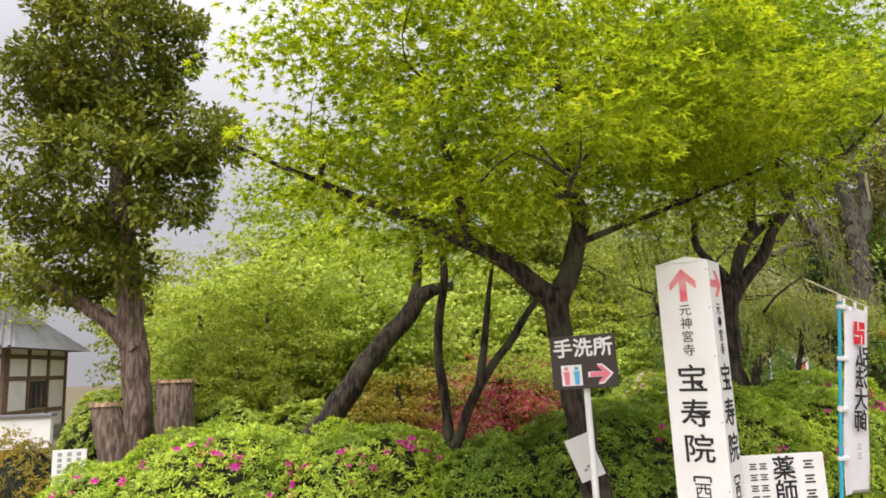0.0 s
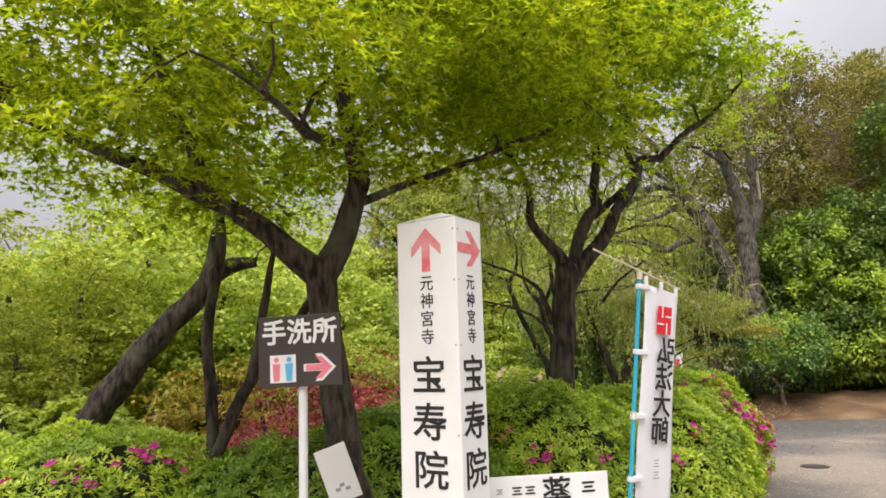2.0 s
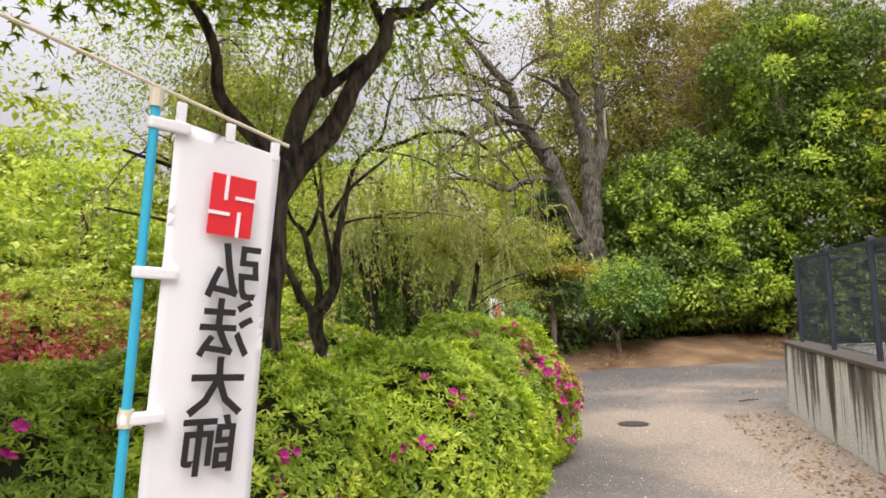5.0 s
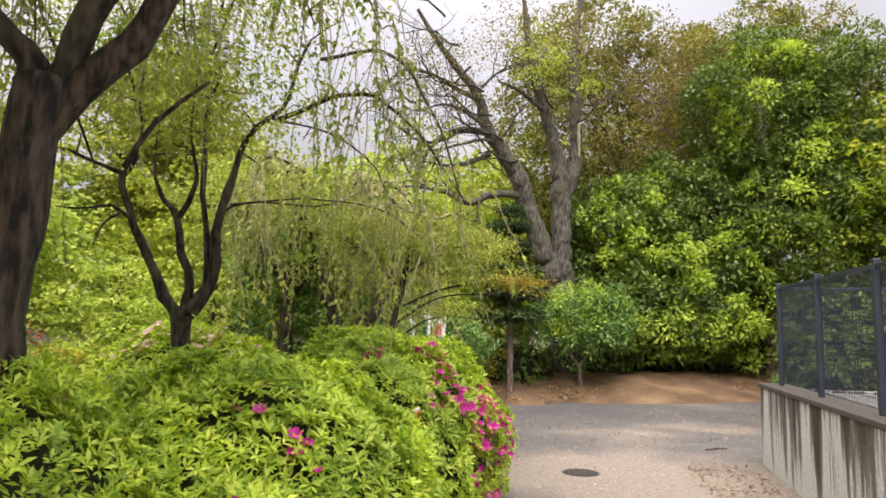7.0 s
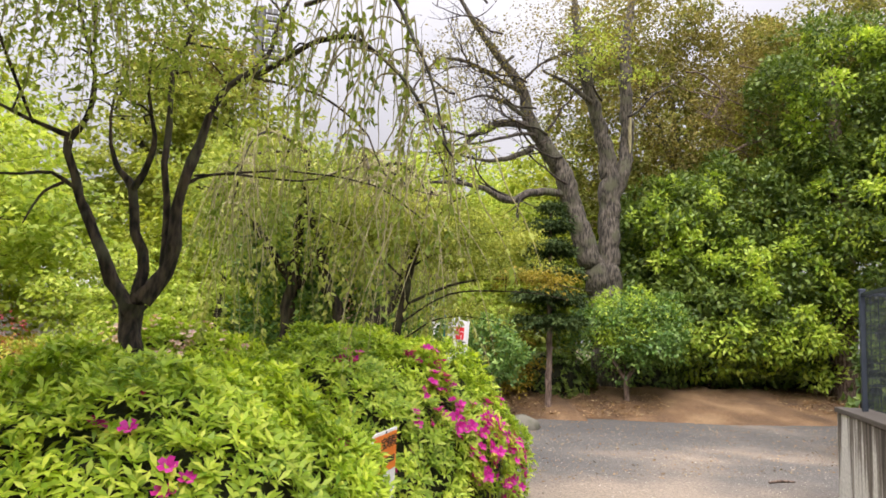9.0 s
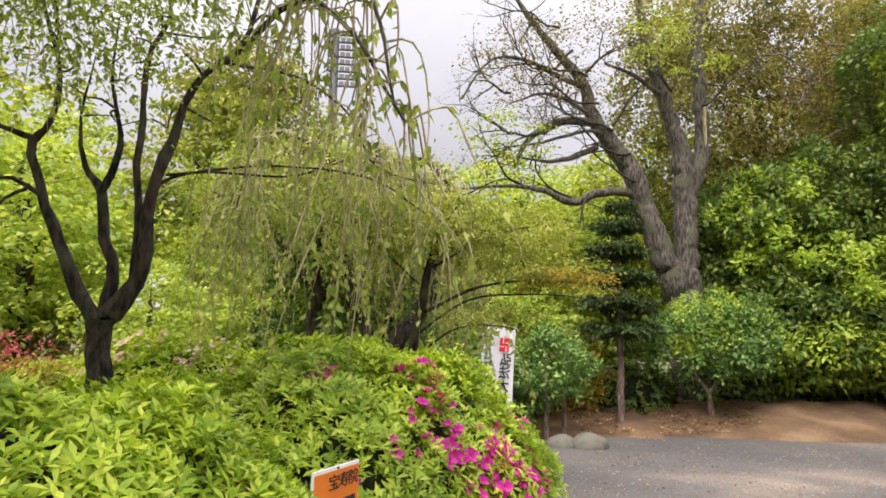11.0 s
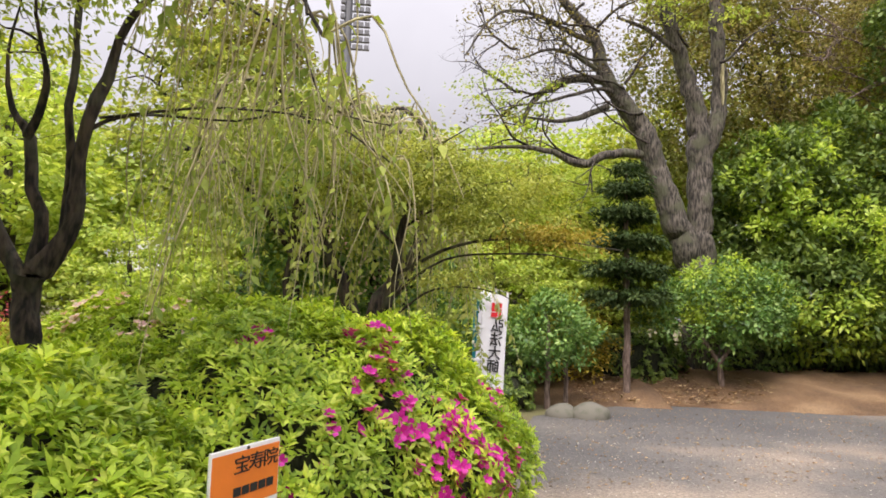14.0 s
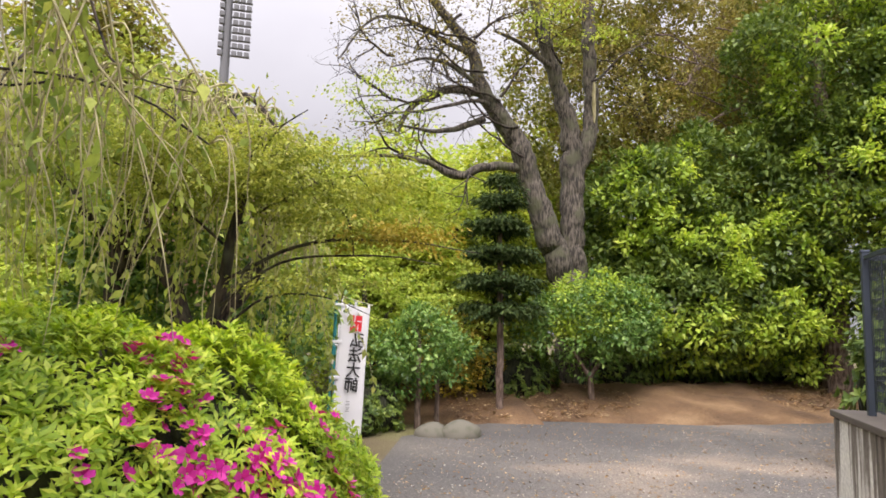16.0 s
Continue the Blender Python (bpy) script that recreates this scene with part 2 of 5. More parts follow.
ROOF = worn_material("grey_roof_tile", (0.20, 0.20, 0.21), (0.12, 0.12, 0.12), 0.6, 2.0)
PLASTER = worn_material("white_plaster", (0.80, 0.79, 0.75), (0.6, 0.58, 0.53), 0.8, 1.2)
TIMBER = worn_material("weathered_timber", (0.16, 0.10, 0.065), (0.07, 0.045, 0.03), 0.8, 5.0)
GLASSY = plain("dark_window", (0.03, 0.035, 0.04), 0.1)
IRON = plain("cast_iron", (0.085, 0.075, 0.065), 0.6, 0.5)
STEEL = plain("galvanised_steel", (0.35, 0.38, 0.42), 0.4, 0.6)


def concrete_stained():
    m, n, l, b = material("rain_streaked_concrete")
    vec = object_coords(n, l, (3.2, 3.2, 0.22))
    a = noise_tex(n, l, 1.5, 9, vec)
    a.inputs["Roughness"].default_value = 0.68
    r = ramp(n, [(0.38, (0.06, 0.05, 0.04)), (0.47, (0.22, 0.195, 0.165)), (0.525, (0.70, 0.69, 0.64))])
    sep, mr, ad = n.new("ShaderNodeSeparateXYZ"), n.new("ShaderNodeMapRange"), n.new("ShaderNodeMath")
    l.new(object_coords(n, l), sep.inputs["Vector"])
    l.new(sep.outputs["Z"], mr.inputs["Value"])
    mr.inputs["From Min"].default_value, mr.inputs["From Max"].default_value = 0.0, 0.9
    mr.inputs["To Min"].default_value, mr.inputs["To Max"].default_value = 0.075, -0.045
    l.new(a.outputs["Fac"], ad.inputs[0])
    l.new(mr.outputs["Result"], ad.inputs[1])
    l.new(ad.outputs["Value"], r.inputs["Fac"])
    g = noise_tex(n, l, 30, 6, object_coords(n, l))
    rg = ramp(n, [(0.3, (0.75, 0.75, 0.75)), (0.7, (1.15, 1.15, 1.15))])
    l.new(g.outputs["Fac"], rg.inputs["Fac"])
    l.new(mixed(n, l, 1.0, r.outputs["Color"], rg.outputs["Color"], "MULTIPLY"), b.inputs["Base Color"])
    b.inputs["Roughness"].default_value = 0.9
    bump = n.new("ShaderNodeBump")
    bump.inputs["Strength"].default_value, bump.inputs["Distance"].default_value = 0.4, 0.006
    l.new(g.outputs["Fac"], bump.inputs["Height"])
    l.new(bump.outputs["Normal"], b.inputs["Normal"])
    return m


CONCRETE = concrete_stained()


# ---- building helpers ----
rng = np.random.default_rng(7)


def raw_mesh(name, verts, faces):
    """A mesh from an array of places and an array of equal-sided faces."""
    verts, faces = np.asarray(verts, np.float32), np.asarray(faces, np.int32)
    k, cnt = faces.shape[1], len(faces)
    me = bpy.data.meshes.new(name)
    me.vertices.add(len(verts))
    me.vertices.foreach_set("co", verts.ravel())
    me.loops.add(cnt * k)
    me.loops.foreach_set("vertex_index", faces.ravel())
    me.polygons.add(cnt)
    me.polygons.foreach_set("loop_start", np.arange(0, cnt * k, k, dtype=np.int32))
    me.update(calc_edges=True)
    return me


def link_part(name, me, mat, parent, label="", smooth=False):
    ob = new(name, me)
    if not me.materials:
        me.materials.append(mat)
    if smooth:
        me.polygons.foreach_set("use_smooth", np.ones(len(me.polygons), bool))
    ob.parent = parent
    return tagged(ob, label)


def part(name, bm, mat, parent, label="", smooth=False):
    me = bpy.data.meshes.new(name)
    bm.to_mesh(me)
    bm.free()
    return link_part(name, me, mat, parent, label, smooth)


def thing(name, place, label, category, group="", turn=0.0):
    ob = new(name)
    ob.empty_display_size = 0.1
    ob.matrix_basis = pose(*place, 0, 0, turn)
    return tagged(ob, label, category, group)


def box(size, centre=(0, 0, 0), bevel=0.004, m=None):
    bm = bmesh.new()
    bmesh.ops.create_cube(bm, size=1.0, matrix=Matrix.Translation(centre) @ Matrix.Diagonal((*size, 1)))
    if bevel:
        bmesh.ops.bevel(bm, geom=bm.edges[:], offset=min(bevel, min(size) * 0.3), segments=2, affect="EDGES", profile=0.6)
    if m is not None:
        bm.transform(m)
    return bm


def rod(a, b, r, r2=None, sides=10):
    a, b = Vector(a), Vector(b)
    bm = bmesh.new()
    m = Matrix.Translation((a + b) / 2) @ (b - a).to_track_quat("Z", "Y").to_matrix().to_4x4()
    bmesh.ops.create_cone(bm, cap_ends=True, segments=sides, radius1=r, radius2=r if r2 is None else r2, depth=(b - a).length, matrix=m)
    return bm


def joined(*bms, m=None):
    out = bmesh.new()
    for b in bms:
        me = bpy.data.meshes.new("tmp")
        b.to_mesh(me)
        b.free()
        out.from_mesh(me)
        bpy.data.meshes.remove(me)
    if m is not None:
        out.transform(m)
    return out


def outline(points, depth=0.002, m=None):
    """A flat shape of some thickness from its outline in the x, z plane."""
    bm = bmesh.new()
    f = bm.faces.new([bm.verts.new((x, 0, z)) for x, z in points])
    ex = bmesh.ops.extrude_face_region(bm, geom=[f])
    bmesh.ops.translate(bm, verts=[v for v in ex["geom"] if isinstance(v, bmesh.types.BMVert)], vec=(0, -depth, 0))
    bmesh.ops.recalc_face_normals(bm, faces=bm.faces[:])
    if m is not None:
        bm.transform(m)
    return bm


def characters(text, size, m, mat, parent, name="character", stretch=(1.0, 1.0), bold=0.0):
    """Written characters of a height, upright in the x, z plane, centred on m."""
    c = bpy.data.curves.new("txt", "FONT")
    c.body, c.size, c.align_x, c.align_y, c.extrude, c.offset = text, size, "CENTER", "CENTER", 0.0012, bold
    c.resolution_u = 2
    o = bpy.data.objects.new("txt", c)
    scene.collection.objects.link(o)
    me = bpy.data.meshes.new_from_object(o.evaluated_get(bpy.context.evaluated_depsgraph_get()))
    bpy.data.objects.remove(o)
    bpy.data.curves.remove(c)
    me.transform(m @ Matrix.Diagonal((stretch[0], 1, stretch[1], 1)) @ pose(0, 0, 0, 90))
    me.materials.clear()
    return link_part(name, me, mat, parent)


def smooth_line(pts, step=0.12):
    """A smooth curve through points (x, y, z, r)."""
    p = np.asarray(pts, float)
    q = np.vstack([2 * p[0] - p[1], p, 2 * p[-1] - p[-2]])
    out = []
    for i in range(1, len(q) - 2):
        a, b, c, d = q[i - 1:i + 3]
        k = max(2, int(np.linalg.norm((c - b)[:3]) / step))
        for t in np.arange(k) / k:
            out.append(0.5 * (2 * b + (c - a) * t + (2 * a - 5 * b + 4 * c - d) * t * t + (3 * b - a - 3 * c + d) * t ** 3))
    out.append(q[-2])
    return np.array(out)


def crooked(line, amount=0.35, knobs=0.07):
    """The same limb with the small bends and swellings of grown wood."""
    out, k = line.copy(), rng.random(3) * 50
    for i, (x, y, z, r) in enumerate(line):
        v = Vector((x * 3.4 + k[0], y * 3.4 + k[1], z * 3.4 + k[2]))
        fade = min(1.0, i / 4, (len(line) - 1 - i) / 2 + 0.3)
        out[i, :3] += np.array(noise.noise_vector(v)) * min(0.09, amount * r + 0.012) * fade
        out[i, 3] = r * (1 + min(knobs, 0.011 / max(r, 0.01)) * noise.noise(v * 1.7))
    return out


def tubes(lines, sides=8, rough=0.0):
    """Tapered tubes round lines of (x, y, z, r) as places and four-sided faces."""
    vs, fs, base = [], [], 0
    ang = np.linspace(0, 2 * np.pi, sides, endpoint=False)
    for ln in lines:
        p, r = ln[:, :3], np.maximum(ln[:, 3], 0.0012)
        t = np.gradient(p, axis=0)
        t /= np.linalg.norm(t, axis=1)[:, None] + 1e-9
        ref = np.eye(3)[np.argmin(np.abs(t).max(axis=0))]
        u = np.cross(t, ref[None])
        u /= np.linalg.norm(u, axis=1)[:, None] + 1e-9
        w = np.cross(t, u)
        rr = r[:, None] * (1 + rough * rng.normal(size=(len(p), sides)))
        ring = p[:, None] + rr[..., None] * (np.cos(ang)[None, :, None] * u[:, None] + np.sin(ang)[None, :, None] * w[:, None])
        vs.append(ring.reshape(-1, 3))
        i, j = np.meshgrid(np.arange(len(p) - 1), np.arange(sides), indexing="ij")
        j2 = (j + 1) % sides
        fs.append(base + np.stack([i * sides + j, i * sides + j2, (i + 1) * sides + j2, (i + 1) * sides + j], -1).reshape(-1, 4))
        base += len(p) * sides
    return np.vstack(vs), np.vstack(fs)


def unit(v):
    return v / (np.linalg.norm(v, axis=-1, keepdims=True) + 1e-9)


LOBES = [(-105, 0.55), (-52, 0.85), (0, 1.0), (52, 0.85), (105, 0.55)]


def palmate():
    v, f = [], []
    for a, s in LOBES:
        c, d = math.sin(radians(a)), math.cos(radians(a))
        k = len(v)
        v += [(-0.13 * d, 0.13 * c + 0.3, 0), (0.13 * d, -0.13 * c + 0.3, 0), (c * 0.72 * s, 0.3 + d * 0.72 * s, -0.1 * s)]
        f.append((k, k + 1, k + 2))
    v += [(-0.02, 0, 0), (0.02, 0, 0)]
    f.append((len(v) - 2, len(v) - 1, 1))
    return np.array(v), np.array(f)


PALM = palmate()
OVATE = np.array([(0, 0, 0), (-0.24, 0.4, 0.07), (0, 0.45, 0), (0.24, 0.4, 0.07), (0, 1, -0.1)]), np.array([(0, 2, 1), (0, 3, 2), (1, 2, 4), (2, 3, 4)])
LANCE = np.array([(0, 0, 0), (-0.15, 0.55, 0.05), (0.15, 0.55, 0.05), (0, 1, -0.08)]), np.array([(0, 2, 1), (1, 2, 3)])
DIAMOND = np.array([(0, 0, 0), (-0.3, 0.5, 0.08), (0.3, 0.5, 0.08), (0, 1, -0.08)]), np.array([(0, 2, 1), (1, 2, 3)])


def leaf_mesh(name, place, along, up, size, shape):
    tv, tf = shape
    along = unit(along)
    side = unit(np.cross(along, up))
    nrm = np.cross(side, along)
    v = place[:, None] + size[:, None, None] * (tv[None, :, 0:1] * side[:, None] + tv[None, :, 1:2] * along[:, None] + tv[None, :, 2:3] * nrm[:, None])
    f = tf[None] + (len(tv) * np.arange(len(place)))[:, None, None]
    return raw_mesh(name, v.reshape(-1, 3), f.reshape(-1, 3))


def in_ellipsoids(blobs, count, shell=0.0):
    """Random places in a union of ellipsoids (x, y, z, rx, ry, rz); shell: nothing nearer to the middle than this share."""
    blobs = np.asarray(blobs, float)
    vol = np.prod(blobs[:, 3:], axis=1) ** (0.75 if shell else 1)
    which = rng.choice(len(blobs), count, p=vol / vol.sum())
    d = unit(rng.normal(size=(count, 3)))
    rad = (shell ** 3 + (1 - shell ** 3) * rng.random(count)) ** (1 / 3)
    return blobs[which, :3] + d * rad[:, None] * blobs[which, 3:], d


def twigs_to(centres, lines, r0=0.012, sag=0.10):
    """Thin branches to each leaf clump, each from the nearest wood grown so far."""
    wood = np.vstack([l[len(l) // 4:] for l in lines])
    d0 = np.linalg.norm(centres[:, None] - wood[None, ::2, :3], axis=2).min(1)
    out = []
    for c in centres[np.argsort(d0)]:
        dist = np.linalg.norm(wood[:, :3] - c, axis=1) + 0.4 * np.maximum(0, wood[:, 2] - c[2])
        k = wood[np.argmin(dist)]
        dist = np.linalg.norm(k[:3] - c)
        if dist < 0.06:
            continue
        mid = (k[:3] + c) / 2 + rng.normal(size=3) * 0.10 * dist + np.array([0, 0, sag * dist])
        ra = min(r0, k[3] * 0.75)
        ln = smooth_line([(*k[:3], ra), (*mid, ra * 0.8), (*c, ra * 0.55)], 0.15)
        out.append(ln)
        wood = np.vstack([wood, ln[1:]])
    return out


def clump_leaves(centres, dirs, per, radius, leaf, style):
    """Places, directions, normals and sizes of the leaves of many clumps."""
    nC = len(centres)
    c = np.repeat(centres, per, axis=0)
    n = nC * per
    R = np.repeat(radius * (0.7 + 0.6 * rng.random(nC)), per)
    if style == "flat":
        a, q = rng.random(n) * 2 * np.pi, np.sqrt(rng.random(n))
        off = np.stack([np.cos(a) * q, np.sin(a) * q, rng.normal(size=n) * 0.10 - 0.22 * q * q], -1)
        tiltv = np.repeat(rng.normal(size=(nC, 2)) * 0.22, per, axis=0)
        off[:, 2] += (off[:, :2] * tiltv).sum(1)
        along = np.stack([np.cos(a), np.sin(a), -0.35 + 0.2 * rng.normal(size=n)], -1) + 0.5 * rng.normal(size=(n, 3))
        up = np.array([0, 0, 1.0]) + 0.35 * rng.normal(size=(n, 3))
    else:
        d = unit(rng.normal(size=(n, 3)) + 0.7 * np.repeat(dirs, per, axis=0) + np.array([0, 0, 0.3]))
        off = d * (0.45 + 0.55 * rng.random(n))[:, None]
        off[:, 2] *= 0.75
        along = d + 0.7 * rng.normal(size=(n, 3)) + np.array([0, 0, -0.15])
        up = d + np.array([0, 0, 0.8]) + 0.3 * rng.normal(size=(n, 3))
    return c + off * R[:, None], along, up, leaf * (0.7 + 0.6 * rng.random(n))


def tree(name, label, limbs, blobs, clumps, per, radius, leaf, mat, bark, shape=OVATE, style="ball", shell=0.0, category="tree",
         group="", sides=9, r0=0.012, extra=(), twig_mat=None, layers=0.0):
    base = np.array([limbs[0][0][0], limbs[0][0][1], 0.0])
    ob = thing(name, base, label, category, group)
    lines = [crooked(smooth_line(l, 0.11), 0.30, 0.10) for l in limbs]
    for l in lines:
        l[:, :3] -= base
    v, f = tubes(lines, sides + 4, 0.028)
    link_part("trunk", raw_mesh("trunk", v, f), bark, ob, smooth=True)
    cs, ds = in_ellipsoids(blobs, clumps, shell)
    if layers:
        slope = 0.10 * cs[:, 0] + 0.07 * cs[:, 1]
        cs[:, 2] = np.round((cs[:, 2] - slope) / layers) * layers + slope + 0.05 * rng.normal(size=clumps)
    cs = cs - base
    tw = twigs_to(cs, lines, r0)
    if tw:
        v, f = tubes(tw, 4)
        tagged(link_part("twig_work", raw_mesh("twig_work", v, f), twig_mat or bark, ob, smooth=True), kind="stuff")
    me = leaf_mesh("crown", *clump_leaves(cs, ds, per, radius, leaf, style), shape)
    link_part("crown", me, mat, ob)
    for bl, cnt, pr, rad, lf, mt in extra:
        cs, ds = in_ellipsoids(bl, cnt, shell)
        tagged(link_part("new_growth", leaf_mesh("crown", *clump_leaves(cs - base, ds, pr, rad, lf, style), shape), mt, ob), kind="stuff")
    return ob


def petal_mesh():
    v, f = [], []
    for i in range(5):
        a = 2 * math.pi * i / 5
        ca, sa, k = math.cos(a), math.sin(a), len(v)
        for rr, w, z in ((0.06, 0.05, 0.0), (0.32, 0.24, 0.22), (0.62, 0.20, 0.30)):
            v += [(ca * rr - sa * w, sa * rr + ca * w, z), (ca * rr + sa * w, sa * rr - ca * w, z)]
        f += [(k, k + 1, k + 3, k + 2), (k + 2, k + 3, k + 5, k + 4)]
    return raw_mesh("flower", np.array(v) * 0.058, f)


FLOWER, FLOWER_PALE = petal_mesh(), petal_mesh()
FLOWER.materials.append(PETAL)
FLOWER_PALE.materials.append(PETAL_PALE)


def bush(name, label, blobs, rosettes, leaf, mat, flowers=(), group="azalea hedge", petals=None, per=7, light=None, shape=LANCE):
    """A clipped shrub: ellipsoids (x, y, z, rx, ry, rz) with leaf rosettes all over, and flowers in clusters of (x, y, z, count)."""
    blobs = np.asarray(blobs, float)
    base = np.array([blobs[0, 0], blobs[0, 1], 0.0])
    ob = thing(name, base, label, "shrub", group)
    # solid dark filler, painted as inner shade, closes the view through the leaves
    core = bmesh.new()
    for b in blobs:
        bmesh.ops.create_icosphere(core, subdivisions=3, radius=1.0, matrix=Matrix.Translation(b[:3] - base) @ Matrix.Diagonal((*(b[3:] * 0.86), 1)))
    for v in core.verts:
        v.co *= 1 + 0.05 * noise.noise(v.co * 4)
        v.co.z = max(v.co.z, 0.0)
    part("shade_filler", core, SHADE_CORE, ob)
    area = blobs[:, 3] * blobs[:, 4] + blobs[:, 3] * blobs[:, 5]
    which = rng.choice(len(blobs), rosettes * 2, p=area / area.sum())
    d = unit(rng.normal(size=(rosettes * 2, 3)) + np.array([0, 0, 0.25]))
    p = blobs[which, :3] + d * blobs[which, 3:]
    lump = np.array([noise.noise(Vector(x * 2.3)) + 0.5 * noise.noise(Vector(x * 6.0)) for x in p])
    p = p + d * (0.15 * lump - 0.10 * rng.random(len(p)) ** 2)[:, None]
    keep = p[:, 2] > 0.03
    for i, b in enumerate(blobs):
        keep &= (which == i) | ((((p - b[:3]) / b[3:]) ** 2).sum(1) > 0.92)
    p, d = p[keep][:rosettes], d[keep][:rosettes]
    n = len(p)
    nrm = unit(d / np.array([1, 1, 1]) + np.array([0, 0, 0.45]) + 0.25 * rng.normal(size=(n, 3)))
    u = unit(np.cross(nrm, rng.normal(size=(n, 3))))
    w = np.cross(nrm, u)
    a = (np.arange(per) * 2.4)[None] + rng.random((n, 1)) * 6.28
    rad = np.cos(a)[..., None] * u[:, None] + np.sin(a)[..., None] * w[:, None]
    lift = (0.15 + 0.75 * rng.random((n, per)))[..., None]
    along = (rad + nrm[:, None] * lift).reshape(-1, 3)
    up = (nrm[:, None] - rad * 0.4).reshape(-1, 3)
    sz = leaf * (0.65 + 0.6 * rng.random(n * per))
    place = np.repeat(p - base, per, axis=0) + 0.006 * rng.normal(size=(n * per, 3))
    if light is None:
        link_part("foliage", leaf_mesh("foliage", place, along, up, sz, shape), mat, ob)
    else:
        tip = np.repeat(rng.random(n) < 0.75, per)
        link_part("foliage", leaf_mesh("foliage", place[~tip], along[~tip], up[~tip], sz[~tip], shape), mat, ob)
        link_part("new_foliage", leaf_mesh("foliage", place[tip] + np.repeat(d * 0.015, per, axis=0)[tip], along[tip], up[tip], sz[tip], shape), light, ob)
    for x, y, z, count in flowers:
        k = np.argsort(np.linalg.norm(p - np.array([x, y, z]), axis=1))[:max(40, count * 6)]
        for i in rng.choice(k, count, replace=False):
            f = new("flower", petals or FLOWER)
            out = Vector(unit(nrm[i] + 0.3 * rng.normal(size=3)))
            f.matrix_basis = Matrix.Translation(Vector(p[i] - base + d[i] * 0.03)) @ out.to_track_quat("Z", "Y").to_matrix().to_4x4() @ Matrix.Scale(0.7 + 0.45 * rng.random(), 4)
            f.parent = ob
    return ob


# ---- ground ----
def sheet(name, pts, z, mat, label, category, cuts=0, rise=None):
    bm = bmesh.new()
    bm.faces.new([bm.verts.new((x, y, z)) for x, y in pts])
    if cuts:
        bmesh.ops.subdivide_edges(bm, edges=bm.edges[:], cuts=cuts, use_grid_fill=True)
        for v in bm.verts:
            v.co.z += rise(v.co)
    me = bpy.data.meshes.new(name)
    bm.to_mesh(me)
    bm.free()
    me.materials.append(mat)
    return tagged(new(name, me), label, category, kind="structure")


sheet("ground", [(-400, -400), (400, -400), (400, 400), (-400, 400)], 0.0, SOIL, "brown garden soil with patches of green ground cover", "ground")
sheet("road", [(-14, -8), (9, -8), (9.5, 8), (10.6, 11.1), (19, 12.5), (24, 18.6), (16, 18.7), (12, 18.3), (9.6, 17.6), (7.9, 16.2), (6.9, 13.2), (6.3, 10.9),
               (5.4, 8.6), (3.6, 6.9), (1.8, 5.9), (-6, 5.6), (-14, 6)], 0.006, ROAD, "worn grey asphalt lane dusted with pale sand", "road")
bank = bmesh.new()
bmesh.ops.create_grid(bank, x_segments=150, y_segments=60, size=1.0)
for v in bank.verts:
    x, y = v.co.x * 9.5 + 17.2, (v.co.y + 1) * 3.2 + 17.4 + 0.5 * math.sin(v.co.x * 5) - (0.5 if v.co.x < -0.7 else 0)
    k = (v.co.y + 1) / 2
    v.co = (x, y, -0.03 + 0.52 * min(1, k * 2.6) ** 0.8 * min(1.0, (1 + v.co.x) * 6 + 0.15) + 0.07 * noise.noise(Vector((x * 1.3, y * 1.3, 0))) + 0.03 * noise.noise(Vector((x * 4.5, y * 4.5, 0))))
bank_me = bpy.data.meshes.new("bank")
bank.to_mesh(bank_me)
bank.free()
bank_me.materials.append(LITTER)
bank_me.polygons.foreach_set("use_smooth", np.ones(len(bank_me.polygons), bool))
tagged(new("ground_bank", bank_me), "low earth bank strewn with brown leaf litter", "bank", kind="structure")

# ---- retaining wall and fence ----
WC, WD = Vector((10.15, 10.95, 0)), Vector((-0.515, -0.857, 0)).normalized()
WN = Vector((-WD.y, WD.x, 0))          # towards the raised yard
WANG = math.degrees(math.atan2(WD.y, WD.x))
wall = thing("retaining_wall", WC, "grey concrete retaining wall with black rain streaks", "wall", turn=WANG)
tagged(wall, kind="structure")
part("wall_face", box((11, 0.2, 0.92), (5.5, 0.1, 0.46), 0.01), CONCRETE, wall)
part("wall_return", box((0.2, 9, 0.92), (0.103, 4.7, 0.458), 0.01), CONCRETE, wall)
part("coping", box((11.04, 0.34, 0.05), (5.5, 0.15, 0.947), 0.01), COPING, wall, "dark weathered coping")
part("yard_slab", box((10.7, 8.6, 0.06), (5.6, 4.55, 0.87), 0), STONE, wall)
fence = thing("mesh_fence", WC + Vector((0, 0, 0.97)), "dark blue steel mesh fence on top of a wall", "fence", turn=WANG)
